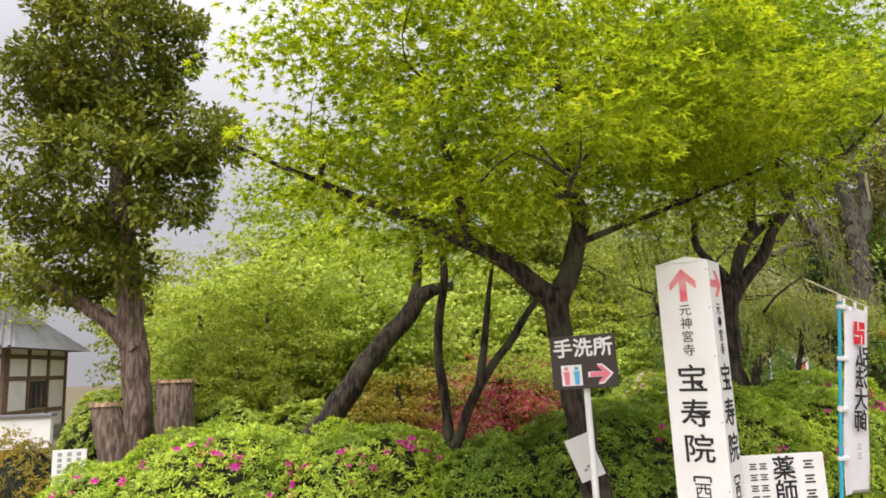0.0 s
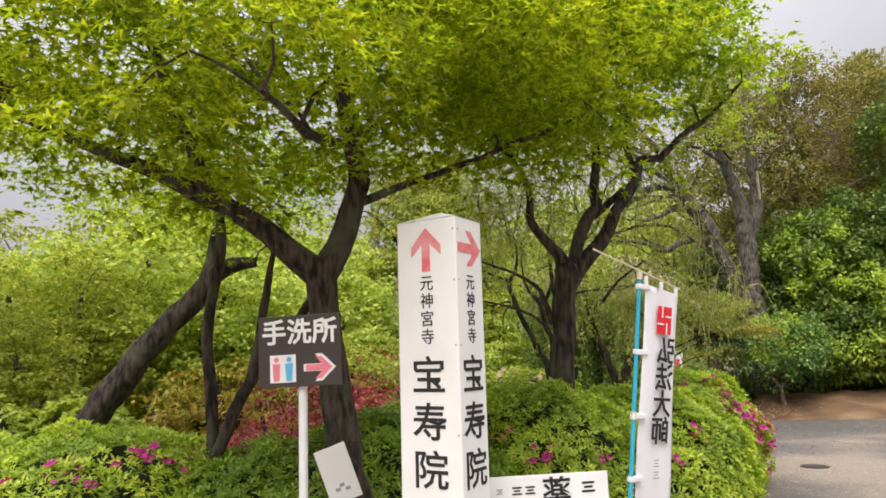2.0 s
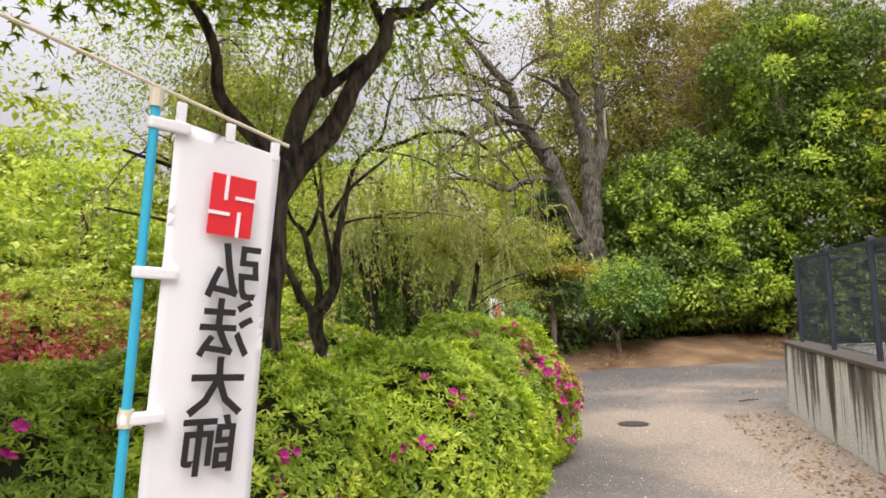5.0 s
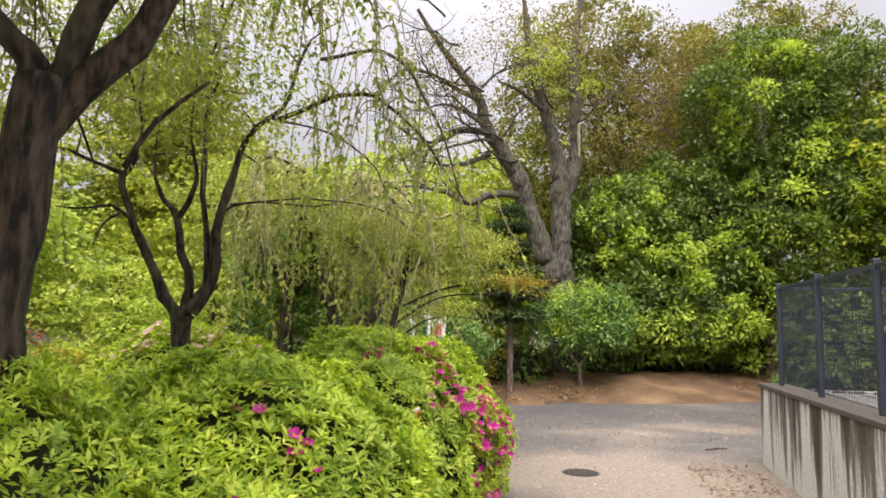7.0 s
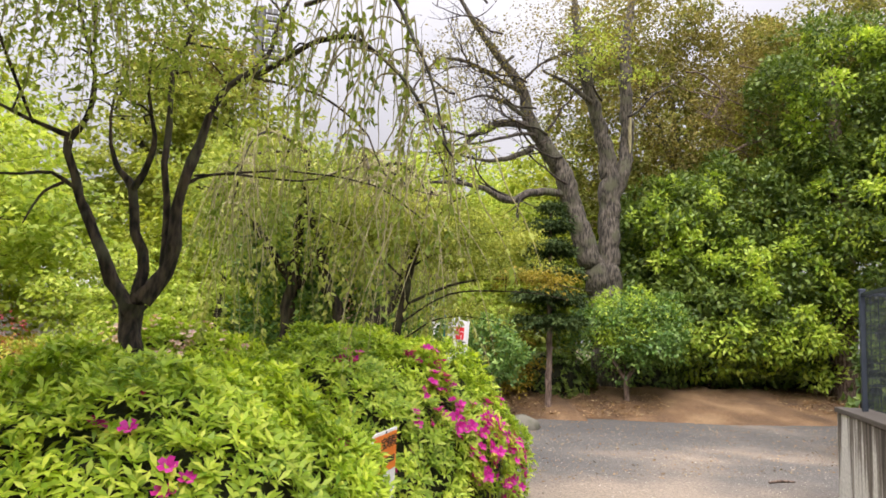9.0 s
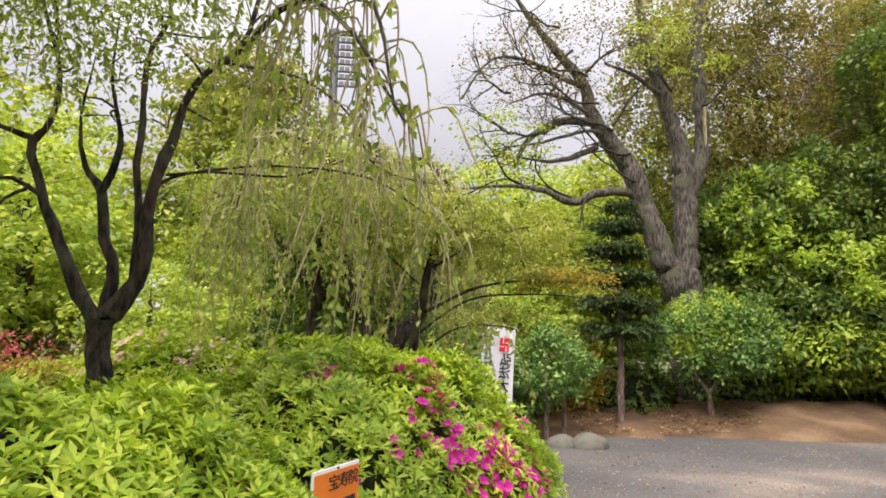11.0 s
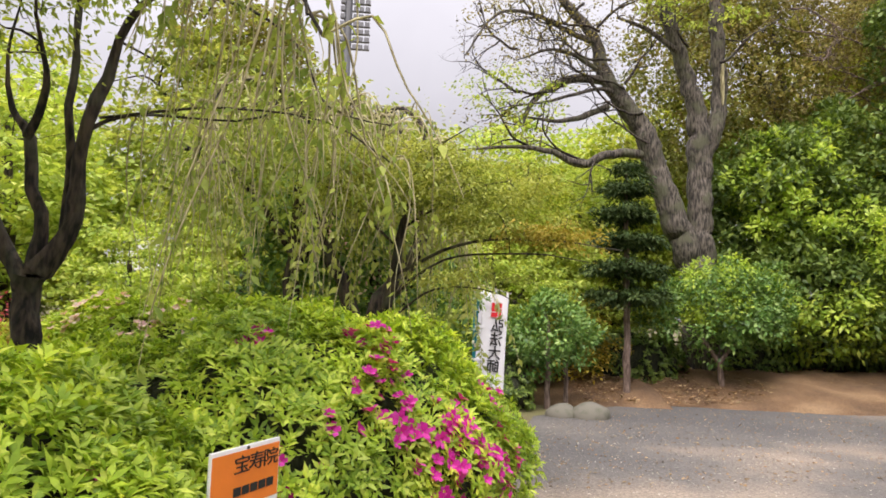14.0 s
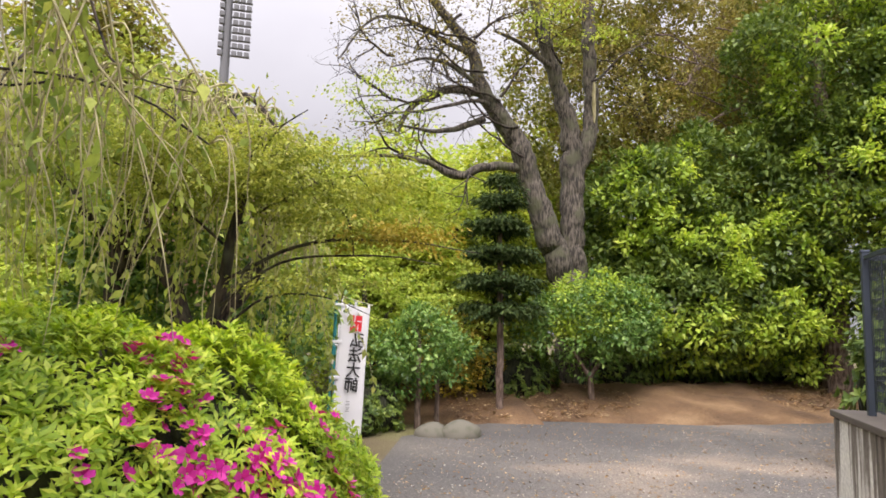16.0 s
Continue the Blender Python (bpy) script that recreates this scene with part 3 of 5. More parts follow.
for k in range(8):
    post = part("post", joined(box((0.05, 0.05, 1.16), (0, 0, 0.58), 0.006), box((0.06, 0.06, 0.02), (0, 0, 1.165), 0.005)), FENCE_STEEL, fence)
    post.location = (0.36 + 1.45 * k, 0.16, 0)
    if k < 7:
        part("rail", box((1.40, 0.03, 0.03), (1.085 + 1.45 * k, 0.16, 1.12), 0.004), FENCE_STEEL, fence)
        wires = [np.array([(0.39 + 1.45 * k + i * 0.035, 0.18, 0.03, 0.0032), (0.39 + 1.45 * k + i * 0.035, 0.18, 1.12, 0.0032)]) for i in range(41)]
        wires += [np.array([(0.39 + 1.45 * k, 0.186, z, 0.0032), (1.79 + 1.45 * k, 0.186, z, 0.0032)]) for z in np.linspace(0.04, 1.10, 16)]
        v, f = tubes(wires, 4)
        link_part("wire_mesh", raw_mesh("wire_mesh", v, f), FENCE_MESH, fence)
for k in range(5):
    post = part("post", box((0.05, 0.05, 1.16), (0, 0, 0.58), 0.006), FENCE_STEEL, fence)
    post.location = (0.36, 1.61 + 1.45 * k, 0)
    part("rail", box((0.03, 1.40, 0.03), (0.36, 0.885 + 1.45 * k, 1.12), 0.004), FENCE_STEEL, fence)
    wires = [np.array([(0.38, 0.19 + 1.45 * k + i * 0.035, 0.03, 0.0032), (0.38, 0.19 + 1.45 * k + i * 0.035, 1.12, 0.0032)]) for i in range(41)]
    wires += [np.array([(0.386, 0.19 + 1.45 * k, z, 0.0032), (0.386, 1.59 + 1.45 * k, z, 0.0032)]) for z in np.linspace(0.04, 1.10, 16)]
    v, f = tubes(wires, 4)
    link_part("wire_mesh", raw_mesh("wire_mesh", v, f), FENCE_MESH, fence)

# ---- azalea hedge ----
bush("azalea_bush", "bright green azalea bush with scattered magenta flowers", [(-2.3, 7.1, 0.45, 1.3, 0.9, 0.85), (-0.9, 7.0, 0.45, 1.1, 0.8, 0.80), (-3.4, 7.0, 0.3, 0.8, 0.7, 0.7)],
     7800, 0.058, AZALEA_DARK, [(-3.5, 6.5, 0.9, 9), (-3.0, 6.5, 1.1, 7), (-2.3, 6.4, 1.2, 8), (-2.0, 6.4, 1.15, 6), (-0.9, 6.3, 1.0, 14), (-1.5, 6.3, 0.9, 12), (-0.3, 6.5, 1.1, 8), (-0.5, 6.4, 1.2, 6)], light=AZALEA)
bush("garden_shrub", "dry yellow-green shrub beside a garden path", [(-6.2, 8.6, 0.35, 0.6, 0.5, 0.6), (-5.6, 9.2, 0.4, 0.6, 0.5, 0.65)], 1500, 0.06, GOLD_LEAF, group="garden shrubs")
bush("garden_shrub", "leafy green shrub below a tall evergreen", [(-3.0, 9.3, 0.6, 0.8, 0.5, 0.9), (-5.0, 10.4, 0.7, 0.8, 0.6, 1.0), (-2.0, 9.4, 0.6, 0.8, 0.5, 0.8)], 3000, 0.075, FAR_LIGHT, group="garden shrubs", shape=OVATE)
bush("azalea_bush", "dark green azalea bush beside a maple trunk", [(1.5, 7.0, 0.5, 1.1, 0.8, 0.85), (0.4, 6.9, 0.4, 0.8, 0.7, 0.72)], 7000, 0.055, AZALEA_DARK, [(1.9, 6.4, 1.2, 3)])
bush("azalea_bush", "green azalea bush with magenta flower clusters", [(2.7, 7.4, 0.55, 1.0, 0.85, 0.92), (1.9, 7.7, 0.5, 0.9, 0.8, 0.9)], 8200, 0.052, AZALEA_DARK,
     [(2.6, 6.7, 0.9, 8), (3.0, 6.8, 0.8, 9), (2.2, 6.8, 1.2, 4), (3.3, 7.0, 0.6, 5)], light=AZALEA)
bush("azalea_bush", "leafy bright green azalea bush in new growth", [(4.05, 8.15, 0.50, 1.05, 0.85, 0.85), (3.4, 8.4, 0.5, 0.9, 0.8, 0.74), (4.55, 8.65, 0.45, 0.48, 0.5, 0.74), (4.82, 8.05, 0.46, 0.26, 0.3, 0.60)],
     7400, 0.062, AZALEA_DARK, [(4.2, 7.4, 1.0, 4), (3.4, 7.6, 0.9, 4), (4.7, 8.0, 0.9, 3), (3.9, 7.4, 0.7, 4), (4.0, 7.6, 1.25, 3), (3.2, 8.0, 1.2, 4)], light=AZALEA)
bush("azalea_bush", "rounded azalea bush crowded with magenta flowers", [(5.05, 9.80, 0.58, 1.0, 0.92, 0.89), (5.58, 9.95, 0.60, 0.70, 0.74, 0.80), (5.83, 10.45, 0.52, 0.66, 0.68, 0.75), (4.3, 9.6, 0.45, 0.9, 0.8, 0.80)],
     11000, 0.058, AZALEA_DARK, [(6.1, 9.4, 0.9, 34), (6.25, 9.8, 0.6, 26), (5.95, 9.2, 0.95, 28), (5.6, 9.1, 1.1, 16), (5.2, 9.0, 0.8, 8), (6.2, 10.1, 0.95, 16), (6.05, 9.25, 0.55, 28), (5.0, 9.3, 1.35, 8), (5.8, 9.3, 1.2, 20), (5.5, 9.5, 1.4, 12)], light=AZALEA)
bush("azalea_bush", "low azalea bush with pale pink flowers", [(3.7, 12.0, 0.65, 1.1, 0.6, 0.84)], 4200, 0.07, AZALEA, [(3.5, 11.6, 1.4, 50), (4.0, 11.6, 1.4, 50), (3.0, 11.7, 1.3, 30)], petals=FLOWER_PALE)
bush("garden_shrub", "low yellow-green shrub in the garden", [(2.3, 12.9, 0.45, 1.0, 0.6, 0.75), (1.3, 12.0, 0.4, 0.8, 0.6, 0.7), (3.2, 14.0, 0.5, 1.0, 0.6, 0.9)], 4200, 0.07, FAR_LIGHT, group="garden shrubs", shape=OVATE)

# ---- trees beside the lane ----
tree("maple_tree", "green maple with a dark forked trunk", [
    [(1.24, 5.75, 0, 0.145), (1.12, 5.75, 0.9, 0.12), (0.97, 5.75, 1.9, 0.102), (0.93, 5.73, 2.35, 0.105)],
    [(0.93, 5.73, 2.3, 0.10), (0.6, 5.62, 2.58, 0.075), (0.22, 5.58, 2.82, 0.06), (-0.2, 5.5, 3.0, 0.045), (-0.8, 5.4, 3.25, 0.03), (-1.6, 5.2, 3.6, 0.015)],
    [(0.93, 5.73, 2.3, 0.10), (1.08, 5.75, 2.6, 0.085), (1.17, 5.75, 2.95, 0.075), (1.1, 5.6, 3.5, 0.05), (1.0, 5.3, 4.2, 0.03)],
    [(1.15, 5.75, 2.8, 0.035), (1.55, 5.6, 2.92, 0.024), (2.1, 5.5, 3.1, 0.018), (2.7, 5.3, 3.3, 0.010)],
    [(0.22, 5.58, 2.8, 0.045), (0.1, 5.2, 3.3, 0.035), (-0.1, 4.7, 3.9, 0.02)],
    [(1.0, 5.6, 3.2, 0.04), (0.9, 4.8, 3.0, 0.025), (0.8, 4.0, 2.9, 0.012)]],
    [(0.5, 5.3, 4.0, 1.9, 1.8, 1.15), (0.7, 4.4, 3.3, 1.3, 1.0, 0.35), (1.9, 5.3, 3.75, 1.5, 1.3, 0.7), (-0.5, 5.5, 3.7, 1.0, 1.1, 0.75), (0.9, 5.4, 5.0, 2.2, 1.4, 0.5), (2.05, 5.5, 3.25, 0.85, 0.7, 0.25)],
    225, 110, 0.54, 0.092, MAPLE, BARK, PALM, "flat", r0=0.016, layers=0.36)
maple_limbs = [
    [(2.96, 7.45, 0.00, 0.160), (2.98, 7.45, 0.68, 0.132), (3.02, 7.45, 1.07, 0.122), (3.02, 7.45, 1.55, 0.111), (3.05, 7.45, 2.04, 0.106), (3.08, 7.45, 2.46, 0.107), (3.10, 7.45, 2.55, 0.111)],
    [(3.08, 7.45, 2.40, 0.075), (3.06, 7.45, 2.66, 0.062), (2.97, 7.42, 2.76, 0.051), (2.82, 7.39, 2.92, 0.043), (2.76, 7.36, 3.06, 0.040), (2.76, 7.33, 3.21, 0.034), (2.72, 7.29, 3.38, 0.031), (2.64, 7.26, 3.50, 0.025), (2.54, 7.23, 3.61, 0.017), (2.38, 7.20, 3.74, 0.012)],
    [(3.08, 7.45, 2.40, 0.085), (3.19, 7.45, 2.66, 0.068), (3.27, 7.43, 2.90, 0.061), (3.35, 7.41, 3.05, 0.058), (3.44, 7.39, 3.15, 0.055), (3.40, 7.36, 3.36, 0.047), (3.43, 7.34, 3.67, 0.039), (3.41, 7.32, 4.01, 0.030), (3.38, 7.30, 4.38, 0.015)],]
maple_limbs += [
    [(3.40, 7.45, 3.06, 0.039), (3.57, 7.42, 3.20, 0.034), (3.70, 7.40, 3.32, 0.029)],
    [(3.08, 7.45, 2.34, 0.085), (3.24, 7.45, 2.56, 0.080), (3.44, 7.42, 2.80, 0.070), (3.55, 7.39, 2.98, 0.063), (3.69, 7.37, 3.19, 0.057), (3.81, 7.34, 3.41, 0.053), (3.86, 7.31, 3.58, 0.045), (4.06, 7.28, 3.60, 0.036), (4.23, 7.26, 3.79, 0.030), (4.59, 7.23, 4.03, 0.022), (4.92, 7.20, 4.36, 0.012)],
    [(3.85, 7.45, 3.54, 0.034), (3.74, 7.30, 3.65, 0.029), (3.65, 7.15, 3.79, 0.022), (3.67, 7.00, 4.04, 0.012)],]
maple_limbs += [
    [(2.94, 7.45, 2.04, 0.032), (2.85, 7.39, 2.28, 0.023), (2.78, 7.33, 2.38, 0.018), (2.52, 7.26, 2.51, 0.013), (2.25, 7.20, 2.60, 0.008)],
    [(2.90, 7.45, 2.00, 0.020), (2.72, 7.33, 2.12, 0.013), (2.51, 7.22, 2.18, 0.012), (2.17, 7.10, 2.25, 0.006)],
    [(3.45, 7.45, 2.24, 0.015), (3.57, 7.33, 2.42, 0.012), (3.79, 7.20, 2.59, 0.008)],]
tree("maple_tree", "dark multi-limbed maple rising from azalea bushes", maple_limbs,
     [(3.1, 7.2, 4.5, 1.7, 1.5, 0.7), (2.3, 6.9, 4.1, 1.1, 1.1, 0.45), (4.4, 7.2, 4.7, 1.0, 0.9, 0.5), (2.9, 6.2, 4.7, 1.3, 1.0, 0.6), (3.4, 7.0, 5.3, 1.6, 1.3, 0.5)],
     190, 125, 0.54, 0.09, MAPLE_B, BARK, PALM, "flat", r0=0.016, layers=0.36)
tree("leaning_tree", "leaning dark trunk of a garden tree", [
    [(-2.5, 8.1, 0, 0.17), (-1.75, 8.1, 0.85, 0.15), (-1.22, 8.1, 1.5, 0.14), (-0.88, 8.1, 1.97, 0.125), (-0.46, 8.1, 2.42, 0.11), (-0.25, 8.1, 2.7, 0.09), (0.1, 8.1, 2.75, 0.05)],
    [(-0.4, 8.1, 2.5, 0.07), (-0.3, 8.2, 3.2, 0.05), (-0.5, 8.3, 4.0, 0.02)]],
    [(-0.8, 8.4, 4.0, 1.8, 1.4, 0.9), (0.3, 8.3, 3.4, 1.0, 0.9, 0.5)], 130, 55, 0.4, 0.065, MAPLE_B, BARK, PALM, "flat")
tree("young_maple", "slim young maple with several crooked dark stems", [
    [(0.0, 6.9, 0, 0.06), (-0.04, 6.95, 1.3, 0.05), (-0.09, 7.0, 2.09, 0.045), (0.0, 7.0, 2.79, 0.04), (-0.08, 7.0, 3.3, 0.02)],
    [(-0.04, 6.9, 0.8, 0.05), (0.08, 6.8, 1.15, 0.05), (0.31, 6.8, 1.63, 0.045), (0.79, 6.8, 2.27, 0.035), (1.0, 6.8, 2.6, 0.02)],
    [(0.29, 6.8, 1.58, 0.045), (0.39, 6.8, 2.17, 0.035), (0.48, 6.8, 2.75, 0.02)]],
    [(0.2, 7.0, 3.3, 1.0, 0.8, 0.5)], 60, 50, 0.35, 0.06, MAPLE_B, BARK, PALM, "flat")
tree("broadleaf_evergreen", "tall dark evergreen with a brown pollarded trunk", [
    [(-3.95, 8.9, 0, 0.21), (-3.95, 8.9, 1.2, 0.18), (-4.08, 8.8, 2.6, 0.165), (-4.13, 8.7, 3.6, 0.15), (-4.3, 8.7, 5.5, 0.12), (-4.4, 8.7, 7.4, 0.05)],
    [(-4.0, 8.8, 2.2, 0.12), (-4.6, 8.7, 2.8, 0.09), (-5.6, 8.6, 3.3, 0.04)]],
    [(-4.35, 8.7, 6.3, 1.0, 0.9, 1.4), (-4.3, 8.6, 4.3, 1.3, 1.1, 0.75), (-5.2, 8.7, 5.7, 0.7, 0.7, 0.5), (-3.5, 8.6, 5.0, 0.8, 0.7, 0.5), (-4.7, 8.7, 3.3, 0.9, 0.7, 0.4)],
    280, 120, 0.30, 0.10, CONIFER, BARK_BROWN, OVATE, "ball", 0.25)


# ---- weeping cherry ----
def weeping(name, label, limbs, arcs, strands, drop, leaf, mat, bark, crown_blobs=(), clumps=0, thick=0.72, leafy=0.62):
    base = np.array([limbs[0][0][0], limbs[0][0][1], 0.0])
    ob = thing(name, base, label, "tree")
    lines = [crooked(smooth_line([(*p[:3], p[3] * thick) for p in l]), 1.0, 0.22) for l in limbs]
    arcl = [crooked(smooth_line([(*p[:3], p[3] * 0.7) for p in a]), 0.6) for a in arcs]
    for l in lines + arcl:
        l[:, :3] -= base
    for i, l in enumerate(lines + arcl):
        v, f = tubes([l], 12, 0.085)
        link_part("limb" if i else "trunk", raw_mesh("limb", v, f), bark, ob, smooth=True)
    src = np.vstack([a[len(a) // 5:] for a in arcl])
    out, P, A = [], [], []
    for _ in range(strands):
        s = src[rng.integers(len(src))]
        length = drop * (0.35 + 0.75 * rng.random())
        length = min(length, s[2] - 0.95)
        if length < 0.25:
            continue
        d = unit(np.array([*rng.normal(size=2), 0.0]))
        k = max(12, int(length / 0.06))
        t = np.linspace(0, 1, k)
        sway = rng.normal(size=2) * 0.05
        reach = 0.15 + 0.35 * rng.random()
        pts = s[:3] + np.stack([d[0] * reach * t ** 0.6 + sway[0] * np.sin(5 * t), d[1] * reach * t ** 0.6 + sway[1] * np.sin(4 * t), 0.12 * np.sin(3.1 * np.minimum(t * 2.5, 1)) - length * t ** 1.25], -1)
        out.append(np.hstack([pts, (0.005 * (1 - t) + 0.0015)[:, None]]))
        m = int(length / (0.033 if rng.random() < leafy else 0.16))
        tt = np.sort(rng.random(m)) ** 0.85
        pos = np.stack([np.interp(tt, t, pts[:, i]) for i in range(3)], -1)
        P.append(pos)
        A.append(np.hstack([rng.normal(size=(m, 2)) * 0.65, -0.7 - 0.5 * rng.random((m, 1))]))
    v, f = tubes(out, 3)
    tagged(link_part("hanging_twig", raw_mesh("twigs", v, f), TWIG, ob, smooth=True), kind="stuff")
    P, A = np.vstack(P), np.vstack(A)
    me = leaf_mesh("leaves", P, A, rng.normal(size=P.shape) + np.array([0, 0, 0.6]), leaf * (0.6 + 0.7 * rng.random(len(P))), OVATE)
    link_part("foliage", me, mat, ob)
    if clumps:
        cs, ds = in_ellipsoids(crown_blobs, clumps)
        v, f = tubes(twigs_to(cs - base, lines + arcl, 0.01), 4)
        tagged(link_part("twig_work", raw_mesh("twig_work", v, f), bark, ob, smooth=True), kind="stuff")
        link_part("crown", leaf_mesh("crown", *clump_leaves(cs - base, ds, 26, 0.4, leaf * 0.85, "flat"), OVATE), mat, ob)
    return ob


cherry_limbs = [
    [(3.64, 10.10, 0.00, 0.110), (3.62, 10.10, 0.70, 0.085), (3.61, 10.10, 1.27, 0.073), (3.62, 10.10, 1.51, 0.078), (3.62, 10.10, 1.63, 0.093)],
    [(3.58, 10.10, 1.60, 0.060), (3.46, 10.10, 1.78, 0.048), (3.39, 10.10, 1.95, 0.042), (3.32, 10.10, 2.10, 0.036), (3.26, 10.10, 2.26, 0.035), (3.18, 10.10, 2.39, 0.033), (3.13, 10.10, 2.55, 0.031), (3.09, 10.10, 2.75, 0.031), (3.15, 10.10, 2.84, 0.024), (3.21, 10.10, 2.99, 0.020), (3.21, 10.10, 3.20, 0.017), (3.12, 10.10, 3.48, 0.014), (3.04, 10.10, 3.81, 0.009)],]
cherry_limbs += [
    [(3.09, 10.10, 2.75, 0.022), (3.00, 10.05, 2.77, 0.020), (2.84, 10.00, 2.81, 0.014), (2.71, 9.95, 2.86, 0.010), (2.50, 9.90, 2.87, 0.006)],
    [(3.18, 10.10, 2.38, 0.017), (3.04, 10.00, 2.46, 0.012), (2.88, 9.90, 2.41, 0.010), (2.71, 9.80, 2.40, 0.006)],]
cherry_limbs += [
    [(3.09, 10.10, 2.42, 0.012), (3.00, 10.03, 2.34, 0.010), (2.96, 9.97, 2.22, 0.008), (2.94, 9.90, 2.10, 0.005)],
    [(3.63, 10.10, 1.63, 0.053), (3.65, 10.12, 1.87, 0.043), (3.57, 10.14, 2.11, 0.036), (3.52, 10.16, 2.42, 0.033), (3.45, 10.18, 2.53, 0.025), (3.38, 10.20, 2.62, 0.018), (3.30, 10.25, 2.95, 0.010), (3.34, 10.3, 3.4, 0.004)],]
cherry_limbs += [
    [(3.53, 10.10, 2.41, 0.029), (3.60, 10.07, 2.53, 0.027), (3.63, 10.03, 2.65, 0.024), (3.64, 10.00, 2.76, 0.018), (3.58, 9.95, 3.1, 0.010), (3.62, 9.9, 3.5, 0.004)],
    [(3.66, 10.10, 1.65, 0.072), (3.78, 10.10, 1.86, 0.055), (3.83, 10.10, 2.06, 0.046), (3.83, 10.10, 2.29, 0.040), (3.87, 10.10, 2.53, 0.037), (3.94, 10.10, 2.78, 0.032), (4.00, 10.10, 3.01, 0.029), (4.10, 10.10, 3.24, 0.025), (4.25, 10.10, 3.36, 0.022), (4.37, 10.10, 3.55, 0.017), (4.44, 10.10, 3.84, 0.016), (4.54, 10.10, 4.09, 0.012)],]
cherry_limbs += [
    [(3.78, 10.10, 1.90, 0.036), (3.76, 10.14, 2.23, 0.030), (3.72, 10.19, 2.53, 0.028), (3.70, 10.23, 2.92, 0.022), (3.68, 10.27, 3.33, 0.021), (3.76, 10.31, 3.61, 0.018), (3.77, 10.36, 3.84, 0.014), (3.51, 10.40, 4.14, 0.008)],
    [(3.85, 10.10, 2.46, 0.014), (3.95, 10.14, 2.55, 0.011), (4.19, 10.18, 2.61, 0.009), (4.52, 10.22, 2.60, 0.008), (4.79, 10.26, 2.65, 0.007), (5.08, 10.30, 2.78, 0.007)],]
cherry_arcs = [
    [(4.21, 10.10, 3.33, 0.018), (4.46, 10.03, 3.28, 0.014), (4.65, 9.96, 3.23, 0.012), (4.88, 9.89, 3.12, 0.012), (5.10, 9.81, 2.90, 0.010), (5.20, 9.74, 2.63, 0.009), (5.35, 9.67, 2.52, 0.006), (5.59, 9.60, 2.47, 0.004)],
    [(4.28, 10.0, 3.3, 0.03), (4.8, 9.1, 3.3, 0.022), (5.1, 8.6, 2.9, 0.014), (5.35, 8.3, 2.4, 0.008)],
    [(4.6, 9.8, 3.8, 0.025), (5.0, 9.0, 3.6, 0.018), (5.2, 8.5, 3.0, 0.012), (5.3, 8.25, 2.45, 0.008)],]
cherry_arcs += [
    [(3.75, 10.2, 4.2, 0.015), (3.9, 9.6, 4.6, 0.012), (4.2, 9.0, 4.3, 0.01), (4.4, 8.7, 3.6, 0.008)],
    [(3.2, 10.0, 3.8, 0.015), (2.8, 9.5, 4.2, 0.012), (2.5, 9.2, 3.7, 0.008)],
    [(2.4, 10.1, 3.05, 0.02), (2.0, 9.9, 3.2, 0.014), (1.7, 9.8, 2.8, 0.008)],]
cherry_arcs += [
    [(3.92, 10.1, 2.55, 0.013), (4.6, 10.1, 2.65, 0.010), (5.2, 10.1, 2.6, 0.008), (5.6, 10.2, 2.4, 0.008)],]
cherry_arcs += [
    [(3.19, 10.1, 3.40, 0.016), (3.3, 9.4, 4.1, 0.012), (3.5, 8.8, 3.9, 0.010), (3.6, 8.5, 3.3, 0.006)],
    [(2.9, 10.0, 2.78, 0.014), (2.6, 9.4, 3.7, 0.012), (2.7, 8.8, 3.6, 0.010), (2.8, 8.5, 3.0, 0.006)],
    [(3.72, 10.2, 3.9, 0.016), (4.1, 9.3, 4.6, 0.012), (4.5, 8.7, 4.3, 0.010), (4.8, 8.4, 3.5, 0.006)]]
weeping("weeping_cherry", "weeping cherry with dark crooked limbs and hanging young leaves", cherry_limbs, cherry_arcs,
        270, 1.2, 0.056, CHERRY, BARK,
        [(2.9, 9.9, 4.2, 1.5, 1.1, 0.8), (4.0, 9.7, 4.4, 1.0, 0.9, 0.6), (3.4, 9.9, 3.3, 1.3, 0.9, 0.5), (2.9, 9.7, 3.7, 1.4, 0.9, 0.8), (2.2, 9.4, 4.0, 1.0, 0.8, 0.7), (3.6, 9.5, 3.4, 1.0, 0.6, 0.6)], 470, thick=0.95, leafy=0.5)
